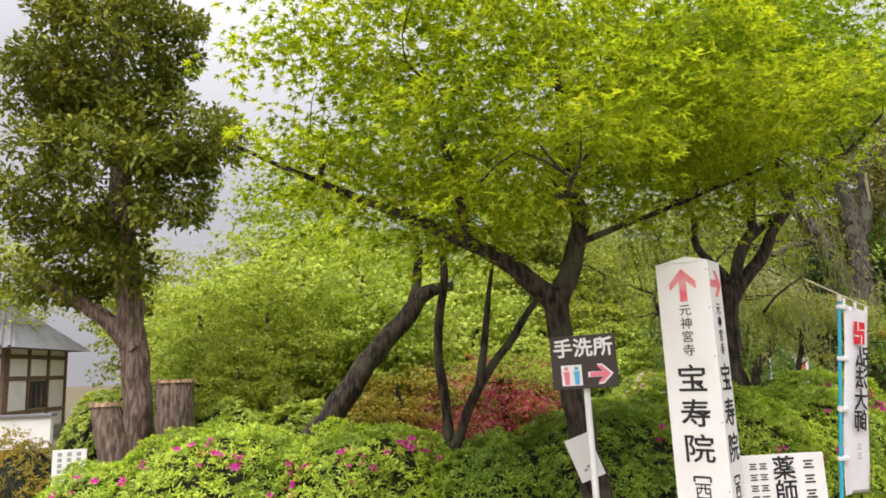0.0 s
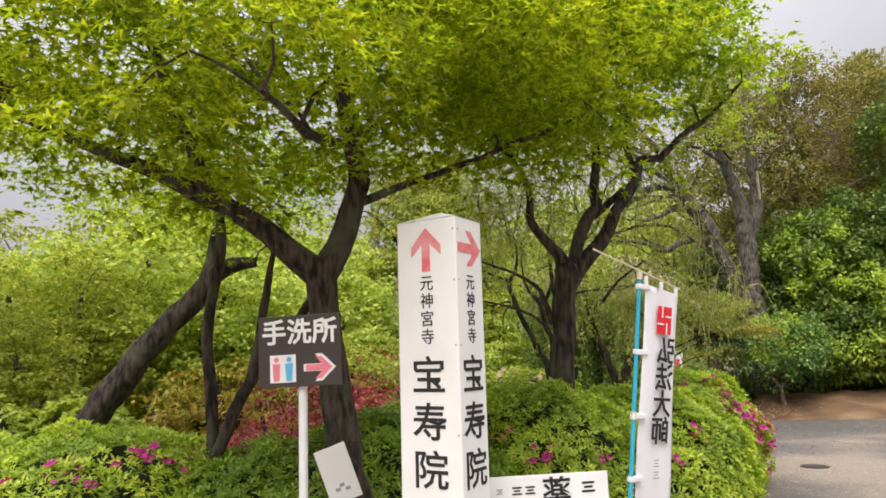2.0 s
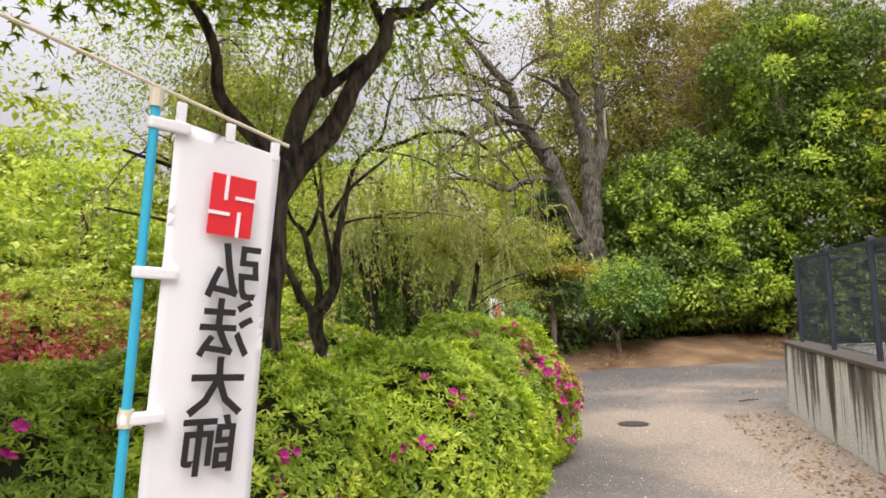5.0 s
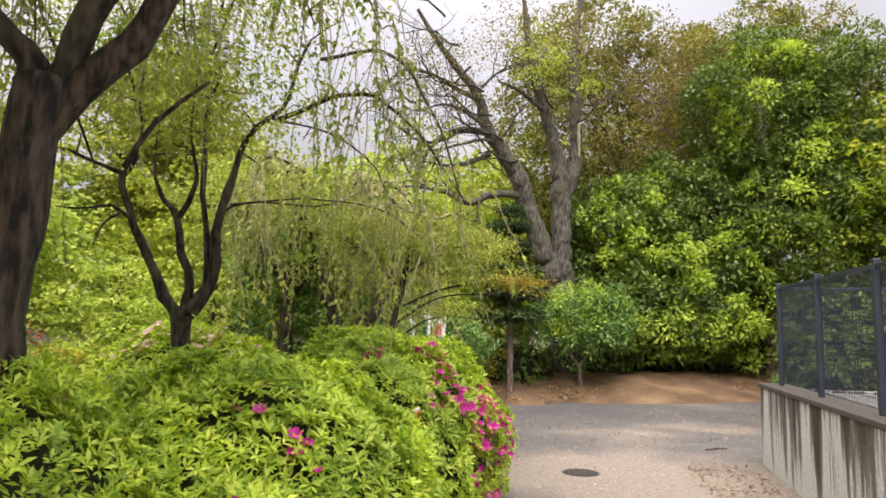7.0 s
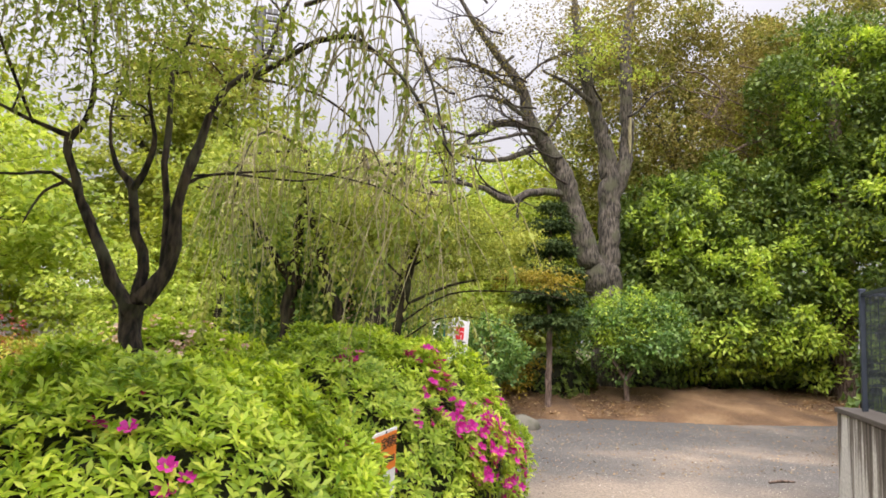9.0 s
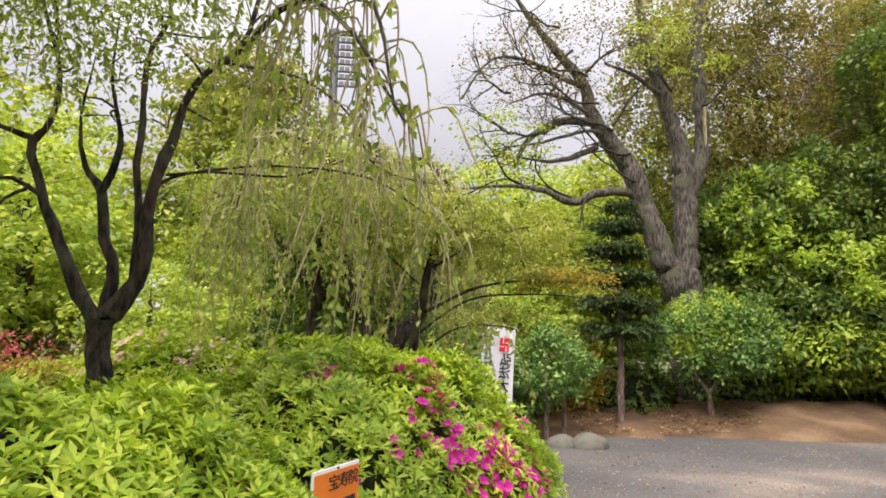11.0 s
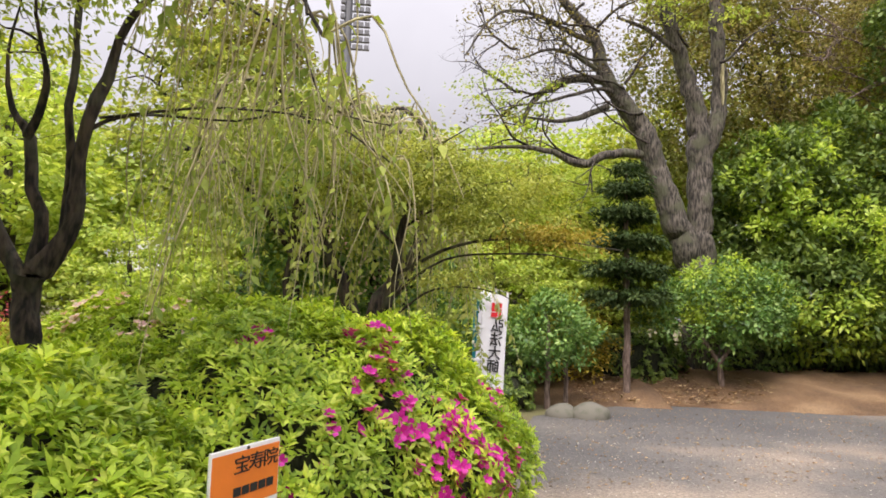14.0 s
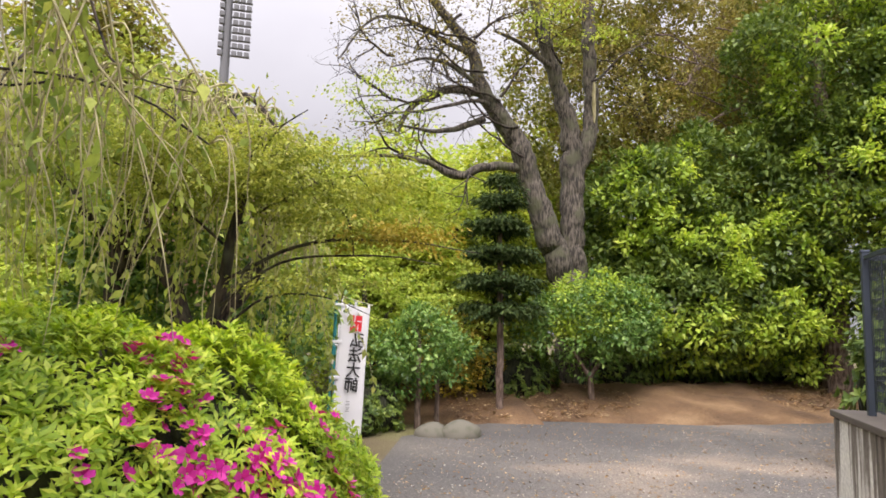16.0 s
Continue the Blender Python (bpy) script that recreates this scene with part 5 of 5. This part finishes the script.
cap.transform(Matrix.Diagonal((1, DEEP / W, 1, 1)))
part("cap", cap, WHITE, way)


def arrow_shape(s):
    return [(-0.11 * s, 0.5 * s - 0.27 * s), (0, 0.5 * s), (0.40 * s, 0.08 * s), (0.40 * s, -0.14 * s), (0.11 * s, 0.13 * s), (0.11 * s, -0.5 * s), (-0.11 * s, -0.5 * s), (-0.11 * s, 0.13 * s), (-0.40 * s, -0.14 * s), (-0.40 * s, 0.08 * s), (-0.11 * s, 0.35 * s)][1:-1]


for side, turn in ((0, 0), (1, 90)):
    fm = pose(0, 0, 0, 0, 0, turn) @ pose(0, -(W if side else DEEP) / 2 - 0.0005, 0)
    part("arrow", outline(arrow_shape(0.21), 0.002, fm @ pose(0, 0, 2.255) @ (pose(0, 0, 0, 0, 90, 0) if side else Matrix())), FADED_RED, way, "faded red arrow")
    for i, ch in enumerate("元神宮寺"):
        characters(ch, 0.078, fm @ pose(0, -0.001, 2.09 - 0.084 * i), INK, way)
    for i, ch in enumerate("宝寿院"):
        characters(ch, 0.195, fm @ pose(0, -0.001, 1.655 - 0.212 * i), INK, way, stretch=(1.0, 0.92), bold=0.002)
    for i, ch in enumerate("西寺"):
        characters(ch, 0.11, fm @ pose(0, -0.001, 0.985 - 0.13 * i), INK, way)
    part("bracket", joined(box((0.1, 0.002, 0.012), (0, -0.001, 1.075), 0, fm), box((0.012, 0.002, 0.03), (-0.05, -0.001, 1.06), 0, fm), box((0.012, 0.002, 0.03), (0.05, -0.001, 1.06), 0, fm)), INK, way)
    for z in (2.34, 2.1, 1.8, 1.4, 1.0):
        part("screw", rod((W / 2 - 0.014, -DEEP / 2 - 0.001, z), (W / 2 - 0.014, -DEEP / 2 + 0.004, z), 0.005, None, 8) if not side else rod((W / 2 + 0.001, -DEEP / 2 + 0.02, z), (W / 2 - 0.004, -DEEP / 2 + 0.02, z), 0.005, None, 8), STEEL, way)

# ---- washroom sign ----
wash = thing("direction_sign", (0.905, 4.62, 0), "dark brown washroom sign with white characters on a white pole", "sign", turn=-16)
part("pole", rod((0.02, 0.035, 0), (0.0, 0.035, 1.95), 0.022, None, 14), POLE_WHITE, wash, "white round pole", smooth=False)
bt = pose(0, 0, 1.80, 0, -1.5, 0)
part("board", box((0.43, 0.018, 0.35), (0, 0, 0), 0.004, bt), BROWN_BOARD, wash)
for i, ch in enumerate("手洗所"):
    characters(ch, 0.13, bt @ pose(-0.13 + 0.132 * i, -0.012, 0.085), WHITE, wash, bold=0.003)
part("pictogram_panel", box((0.135, 0.003, 0.135), (-0.085, -0.011, -0.085), 0.001, bt), WHITE, wash)
for x, mt in ((-0.118, PINK), (-0.052, BLUE)):
    part("pictogram", joined(rod((x, -0.0135, -0.04), (x, -0.0165, -0.04), 0.013, None, 12), outline([(x - 0.02, -0.06), (x + 0.02, -0.06), (x + 0.014, -0.145), (x - 0.014, -0.145)], 0.003, pose(0, -0.0135, 0)), m=bt), mt, wash)
part("arrow_border", outline(arrow_shape(0.165), 0.002, bt @ pose(0.105, -0.0095, -0.085, 0, 90, 0)), WHITE, wash)
part("arrow", outline(arrow_shape(0.135), 0.002, bt @ pose(0.103, -0.012, -0.085, 0, 90, 0)), PINK, wash, "pink arrow")


# ---- banners ----
def banner(place, turn, label, pole_mat, lean, tip=0.0, height=2.2, cloth_w=0.34, cloth_h=1.38, written=True, joint=True):
    ob = thing("banner", place, label, "banner", "temple banners", turn)
    ob.matrix_basis = pose(*place, tip, lean, 0) @ pose(0, 0, 0, 0, 0, turn)
    part("pole", rod((0, 0, 0), (0, 0, height), 0.0125, 0.011, 12), pole_mat, ob)
    if joint:
        for z in (height - 0.006, height * 0.655):
            part("pole_joint", rod((0, 0, z - 0.03), (0, 0, z + 0.012), 0.016, None, 12), CREAM, ob, "cream plastic joint")
    top = height - 0.055          # upper hem of the cloth
    part("cross_rod", rod((-0.36, 0.012, height + 0.085), (cloth_w + 0.08, 0.012, height - 0.055), 0.005, None, 8), CREAM, ob, "thin cream rod")
    cl = bmesh.new()
    bmesh.ops.create_grid(cl, x_segments=12, y_segments=40, size=0.5)
    for v in cl.verts:
        u, w = v.co.x + 0.5, v.co.y + 0.5
        v.co = (0.05 + u * cloth_w, 0.012 * math.sin(u * 4 + w * 5) * (1.2 - w) + 0.02 * u * (1 - w), top - 0.035 * u * w - (1 - w) * cloth_h)
    bmesh.ops.solidify(cl, geom=cl.faces[:], thickness=0.002)
    part("cloth", cl, CLOTH, ob, smooth=True)
    for w in (0.985, 0.71, 0.445, 0.19):
        z = top - (1 - w) * cloth_h
        part("tie_loop", box((0.10, 0.03, 0.028), (0.035, 0, z), 0.006), CLOTH, ob)
    for u in (0.0, 0.5, 1.0):
        part("tie_loop", box((0.024, 0.012, 0.05), (0.065 + u * (cloth_w - 0.03), 0.006, top + 0.02 - 0.045 * u), 0.004), CLOTH, ob)
    if written:
        k = 0.73
        em = pose(0.06 + cloth_w * 0.50, -0.016, top - 0.19) @ pose(0, 0, 0, 0, 2, 0)
        part("emblem", outline([(-0.083 * k, -0.105 * k), (0.083 * k, -0.105 * k), (0.083 * k, 0.105 * k), (-0.083 * k, 0.105 * k)], 0.002, em), RED, ob, "red square temple emblem")
        bars = [(-0.028, 0.062, 0.012, 0.088), (0.028, -0.062, 0.012, 0.088), (0.046, 0.030, 0.076, 0.012), (-0.046, -0.030, 0.076, 0.012)]
        part("emblem_lines", joined(*[box((w * k, 0.003, h * k), (x * k, -0.003, z * k), 0, em) for x, z, w, h in bars]), CLOTH, ob)
        for i, ch in enumerate("弘法大師"):
            characters(ch, 0.155, pose(0.09 + cloth_w * 0.47 - 0.009 * i, -0.019, top - 0.365 - 0.145 * i) @ pose(0, 0, 0, 0, 2, 0) @ Matrix.Diagonal((-1, 1, 1, 1)), INK, ob, bold=0.0025)
        for i in range(2):
            for dz, w in ((0.016, 0.042), (0.0, 0.028), (-0.016, 0.046)):
                part("small_writing", box((w, 0.002, 0.006), (0.055 + cloth_w * 0.42, -0.022, top - 0.96 - 0.062 * i + dz), 0), GREY_INK, ob)
    return ob


banner((2.50, 4.83, 0), 30, "white cloth banner with black characters on a cyan pole", CYAN_POLE, 5.6, 3.2, 2.185, 0.295, 1.28)
banner((6.55, 13.3, 0), 18, "white temple banner with red emblem on a teal pole", TEAL_POLE, 2.0, 0.0, 1.79, 0.32, 1.30)
banner((6.75, 14.6, 0), 60, "white temple banner seen edge-on behind another", TEAL_POLE, 0.0, 0.0, 1.75, written=False)

# ---- low boards ----
nb = thing("notice_board", (2.14, 4.72, 0), "low white notice board with black columns of characters", "sign", turn=4)
part("board", box((0.66, 0.02, 0.6), (0, 0, 0.84), 0.004), WHITE, nb)
for x in (-0.25, 0.25):
    part("leg", box((0.04, 0.03, 0.62), (x, 0.03, 0.31), 0.004), POLE_WHITE, nb)
for i, ch in enumerate("薬師"):
    characters(ch, 0.16, pose(0.05, -0.012, 1.04 - 0.15 * i), INK, nb, bold=0.002)
for x, s in ((0.22, 0.075), (-0.09, 0.055), (-0.16, 0.055), (-0.25, 0.035)):
    for i in range(4):
        for dz, w in ((0.26, 0.9), (-0.02, 0.6), (-0.30, 0.95)):
            part("writing_bar", box((s * w, 0.003, s * 0.14), (x, -0.011, 1.07 - s * 1.25 * i + dz * s), 0), INK if s > 0.04 else GREY_INK, nb)
paper = thing("paper_notice", (1.10, 5.56, 0.9), "tilted white paper sheet tied to a maple trunk", "notice", turn=-5)
part("sheet", box((0.20, 0.004, 0.34), (0, 0, 0.17), 0.001, pose(0.0, 0, 0, 0, -20, 0)), WHITE, paper)
for x, z in ((0.0, 0.1), (0.03, 0.07), (-0.03, 0.08)):
    part("stain", box((0.03, 0.003, 0.02), (x, -0.003, z), 0, pose(0, 0, 0, 0, -20, 0)), GREY_INK, paper)
part("tie", rod((0.1, 0.02, 0.34), (-0.3, 0.2, 0.33), 0.003, None, 6), INK, paper)
sb = thing("small_sign", (-4.2, 7.75, 0), "small white sign on a stake before azaleas", "sign", turn=6)
part("board", box((0.36, 0.02, 0.42), (0, 0, 0.88), 0.003), WHITE, sb)
part("stake", box((0.035, 0.03, 0.75), (0, 0.025, 0.375), 0.003), TIMBER, sb)
for x, h in ((-0.1, 0.3), (0.0, 0.3), (0.1, 0.12)):
    for i in range(int(h / 0.06)):
        part("writing_bar", box((0.045, 0.003, 0.04), (x, -0.011, 1.04 - 0.06 * i), 0), GREY_INK, sb)
og = thing("orange_sign", (5.13, 8.58, -0.02), "small orange and white sign standing in azalea leaves", "sign", turn=62)
part("board", box((0.37, 0.012, 0.36), (0, 0, 0.86), 0.003), WHITE, og)
part("orange_panel", box((0.36, 0.003, 0.19), (0, -0.006, 0.93), 0.001), ORANGE, og)
part("stake", box((0.03, 0.02, 0.82), (0, 0.015, 0.41), 0.003), TIMBER, og)
part("bolt", rod((0, -0.004, 1.032), (0, -0.010, 1.032), 0.006, None, 8), IRON, og)
for i, ch in enumerate("宝寿院"):
    characters(ch, 0.065, pose(-0.03 + 0.08 * i, -0.009, 0.975), INK, og, stretch=(1.4, 1.0))
for i in range(5):
    part("writing_bar", box((0.038, 0.002, 0.03), (-0.05 + 0.045 * i, -0.009, 0.89), 0), INK, og)
part("arrow", outline([(0, 0.025), (0.025, 0), (0, -0.025), (0, -0.007), (-0.04, -0.007), (-0.04, 0.007), (0, 0.007)], 0.002, pose(0.08, -0.007, 0.79)), INK, og)
wp = thing("marker_post", (7.35, 22.0, 0), "slim white marker post deep in the garden", "post")
part("post", box((0.30, 0.10, 2.1), (0, 0, 1.05), 0.006), WHITE, wp)
part("red_mark", box((0.14, 0.003, 0.3), (0, -0.051, 1.75), 0), FADED_RED, wp)

# ---- stumps, stones, manhole ----
def stump(place, r, h, label, lean=0.0):
    ob = thing("tree_stump", place, label, "stump")
    ln = smooth_line([(0, 0, 0, r * 1.25), (0.02, 0, h * 0.4, r), (lean, 0, h, r * 0.95)], 0.1)
    v, f = tubes([ln], 14, 0.05)
    link_part("bark", raw_mesh("bark", v, f), BARK_BROWN, ob, smooth=True)
    top = bmesh.new()
    bmesh.ops.create_cone(top, cap_ends=True, segments=14, radius1=r * 1.02, radius2=r * 0.98, depth=0.04, matrix=Matrix.Translation((lean, 0, h)))
    part("cut_face", top, BARK_CUT, ob, "pale sawn wood")
    return ob


stump((-3.8, 8.0, 0), 0.17, 1.55, "broken reddish stump leaning beside a tree", -0.15)
stump((-3.45, 8.75, 0), 0.24, 1.78, "sawn-off trunk beside a tall evergreen")
for x, y, r in ((8.35, 16.25, 0.2), (8.75, 16.15, 0.24)):
    st = thing("garden_stone", (x, y, 0), "rounded grey stone at the lane's edge", "stone", "edge stones")
    bm = bmesh.new()
    bmesh.ops.create_icosphere(bm, subdivisions=3, radius=1, matrix=Matrix.Diagonal((r * 1.3, r, r * 0.95, 1)))
    for v in bm.verts:
        v.co *= 1 + 0.12 * noise.noise(v.co * 6 + Vector((x, y, 0)))
    part("stone", bm, MOSSY, st, smooth=True)
mh = thing("drain_cover", (7.76, 11.05, 0.008), "small dark iron drain cover in the lane", "drain")
part("rim", rod((0, 0, -0.01), (0, 0, 0.006), 0.20, None, 24), IRON, mh)
part("lid", rod((0, 0, 0.0), (0, 0, 0.011), 0.17, None, 24), IRON, mh)

# ---- temple house, light mast ----
hs = thing("temple_house", (-17.6, 23.5, 0), "white-walled timber house with a grey tiled roof", "house", turn=4)
part("wall", box((7, 4, 2.7), (0, 0, 1.75), 0.01), PLASTER, hs)
part("plinth", box((7.3, 4.3, 0.4), (0, 0, 0.2), 0.01), STONE, hs)
rf = bmesh.new()
rv = [rf.verts.new(c) for c in ((-4.1, -2.7, 3.0), (4.1, -2.7, 3.0), (4.1, 2.7, 3.0), (-4.1, 2.7, 3.0), (-3.6, 0, 4.6), (2.6, 0, 4.6))]
for ids in ((0, 1, 5, 4), (1, 2, 5), (2, 3, 4, 5), (3, 0, 4), (3, 2, 1, 0)):
    rf.faces.new([rv[i] for i in ids])
roof = part("roof", rf, ROOF, hs)
for i in range(30):
    x = -4.0 + i * 0.275
    xt = -3.6 + (x + 4.1) / 8.2 * 6.2
    part("roof_tile_row", rod((x, -2.74, 3.03), (xt, 0, 4.63), 0.05, None, 6), ROOF, roof)
part("ridge", rod((-3.7, 0, 4.66), (2.7, 0, 4.66), 0.13, None, 8), ROOF, roof)
for z in (2.75, 2.05, 0.95):
    part("beam", box((7.02, 0.06, 0.14), (0, -2.01, z), 0.01), TIMBER, hs)
for i in range(6):
    part("timber_post", box((0.12, 0.08, 2.7), (-3.45 + i * 1.38, -2.02, 1.75), 0.01), TIMBER, hs)
for z in (2.75, 2.05, 0.95):
    part("beam", box((0.06, 4.02, 0.14), (3.51, 0, z), 0.01), TIMBER, hs)
for i in range(4):
    part("timber_post", box((0.08, 0.12, 2.7), (3.52, -1.9 + i * 1.27, 1.75), 0.01), TIMBER, hs)
side_window = part("window", box((0.05, 1.1, 0.9), (3.5, 0.0, 1.5), 0.01), GLASSY, hs)
for i in range(4):
    part("lattice", box((0.03, 0.03, 0.9), (3.54, -0.45 + i * 0.3, 1.5), 0.004), TIMBER, side_window)
for y, h in ((-3.4, 0.9),):
    part("garden_wall", box((9.0, 0.18, h), (1.2, y, h / 2), 0.01), PLASTER, hs, "low white garden wall")
    part("wall_cap", box((9.1, 0.34, 0.08), (1.2, y, h + 0.04), 0.01), ROOF, hs)
win = part("window", box((1.2, 0.05, 1.0), (1.4, -2.0, 1.5), 0.01), GLASSY, hs)
for i in range(4):
    part("lattice", box((0.03, 0.03, 1.0), (0.95 + i * 0.3, -2.04, 1.5), 0.004), TIMBER, win)
MAST_STEEL = plain("mast_steel", (0.16, 0.165, 0.175), 0.6)
mast = thing("light_mast", (1.6, 66, 0), "distant grey floodlight mast", "mast")
part("column", rod((0, 0, 0), (0, 0, 30), 0.48, 0.36, 12), MAST_STEEL, mast)
for z in (24.6, 25.3, 26.0, 26.7, 27.4, 28.1, 28.8, 29.5):
    part("crossbar", box((2.6, 0.2, 0.12), (0.7, 0, z), 0), MAST_STEEL, mast)
    for x in (-0.45, 0.7, 1.2, 1.75):
        part("floodlight", box((0.42, 0.35, 0.46), (x, -0.3, z + 0.08), 0.05), MAST_STEEL, mast)

tree("spreading_tree", "large round olive-green tree behind the cherries", [
    [(3.8, 19.2, 0, 0.25), (3.8, 19.2, 2.5, 0.2), (3.6, 19.2, 4.8, 0.1), (3.2, 19.2, 6.4, 0.03)], [(3.8, 19.2, 2.4, 0.14), (2.4, 18.9, 4.2, 0.08), (1.4, 18.6, 5.4, 0.03)],
    [(3.8, 19.2, 2.6, 0.14), (5.2, 18.9, 3.9, 0.08), (6.2, 18.6, 4.6, 0.03)]],
    [(3.0, 19.0, 5.6, 1.9, 1.7, 1.5), (2.3, 18.7, 4.8, 1.9, 1.5, 1.4), (5.2, 18.7, 4.1, 1.9, 1.5, 1.0), (3.9, 18.3, 3.9, 2.2, 1.2, 0.9)], 360, 75, 0.48, 0.12, OLIVE, BARK, DIAMOND, "flat", 0.3, r0=0.025,
    extra=[([(2.7, 19.0, 6.5, 1.2, 1.1, 0.7)], 60, 60, 0.45, 0.11, BROWNISH)])

# ---- white hall deep in the garden ----
hall = thing("garden_hall", (-0.6, 27.2, 0), "white plastered hall with a grey eave behind trees", "house", turn=-8)
part("wall", box((3.6, 3.0, 2.9), (0, 0, 1.45), 0.01), PLASTER, hall)
gb = outline([(-1.8, 2.9), (1.8, 2.9), (0, 3.55)], 0.1, pose(0, -1.41, 0))
part("gable", gb, PLASTER, hall)
hr = bmesh.new()
for s in (-1, 1):
    hv = [hr.verts.new((s * x, y, z)) for x, y, z in ((2.1, -1.7, 2.82), (0, -1.7, 3.62), (0, 1.7, 3.62), (2.1, 1.7, 2.82))]
    hr.faces.new(hv if s > 0 else hv[::-1])
bmesh.ops.solidify(hr, geom=hr.faces[:], thickness=0.1)
part("roof", hr, ROOF, hall)
part("eave", box((4.2, 1.0, 0.12), (0, -1.95, 2.25), 0.01, None), ROOF, hall)
for x in (-1.75, 1.75):
    part("pillar", box((0.14, 0.14, 2.2), (x, -2.3, 1.1), 0.01), TIMBER, hall)

# ---- fallen leaves and grit ----
def scatter(name, label, count, area, size, mat, height):
    u = rng.random((count, 2))
    (x0, y0), (x1, y1), (x2, y2), (x3, y3) = area
    px = (1 - u[:, 0]) * (1 - u[:, 1]) * x0 + u[:, 0] * (1 - u[:, 1]) * x1 + u[:, 0] * u[:, 1] * x2 + (1 - u[:, 0]) * u[:, 1] * x3
    py = (1 - u[:, 0]) * (1 - u[:, 1]) * y0 + u[:, 0] * (1 - u[:, 1]) * y1 + u[:, 0] * u[:, 1] * y2 + (1 - u[:, 0]) * u[:, 1] * y3
    p = np.stack([px, py, height(px, py)], -1)
    a = rng.random(count) * 6.28
    along = np.stack([np.cos(a), np.sin(a), 0.15 * rng.normal(size=count)], -1)
    me = leaf_mesh(name, p, along, np.array([0, 0, 1.0]) + 0.25 * rng.normal(size=(count, 3)), size * (0.5 + rng.random(count)), DIAMOND)
    me.materials.append(mat)
    tagged(new(name, me), label, "debris", kind="stuff")


DRY = leaf_material("dry_leaf", (0.16, 0.09, 0.04), (0.30, 0.18, 0.09), (0.50, 0.38, 0.24), 0.1)
GRIT = leaf_material("pale_grit", (0.22, 0.20, 0.17), (0.38, 0.36, 0.32), (0.60, 0.57, 0.52), 0.0)
scatter("fallen_leaves", "scattered dry brown leaves on the lane", 2600, [(6.8, 12), (13, 12.5), (19, 18.5), (8.5, 17)], 0.035, DRY, lambda x, y: 0.013 + 0 * x)
scatter("loose_grit", "pale loose grit on worn asphalt", 6000, [(4.5, 7.5), (9, 8), (17, 17), (8, 15.5)], 0.022, GRIT, lambda x, y: 0.011 + 0 * x)


def bank_height(x, y):
    k = np.clip((y - 17.4) / 6.4, 0, 1)
    return 0.0 + 0.52 * np.minimum(1, k * 2.6) ** 0.8 * np.minimum(1.0, (x - 7.7) / 9.5 * 6 + 0.15) + 0.02


scatter("fallen_leaves", "brown leaf litter strewn over the earth bank", 7000, [(9.0, 17.5), (19, 17.6), (20, 20.4), (9.4, 20.2)], 0.06, DRY, bank_height)
scatter("fallen_leaves", "drift of dry leaves along the foot of the wall", 1800, [(9.95, 11.0), (9.2, 11.2), (5.5, 4.2), (6.3, 3.7)], 0.04, DRY, lambda x, y: 0.013 + 0 * x)
stick = thing("fallen_stick", (10.33, 11.95, 0.02), "short grey broken stick lying on asphalt", "stick", turn=8)
v, f = tubes([crooked(smooth_line([(-0.2, 0, 0, 0.012), (0.0, 0.02, 0.004, 0.016), (0.18, -0.01, 0.0, 0.009)], 0.06), 0.5)], 6, 0.05)
link_part("wood", raw_mesh("wood", v, f), BARK_BROWN, stick, smooth=True)
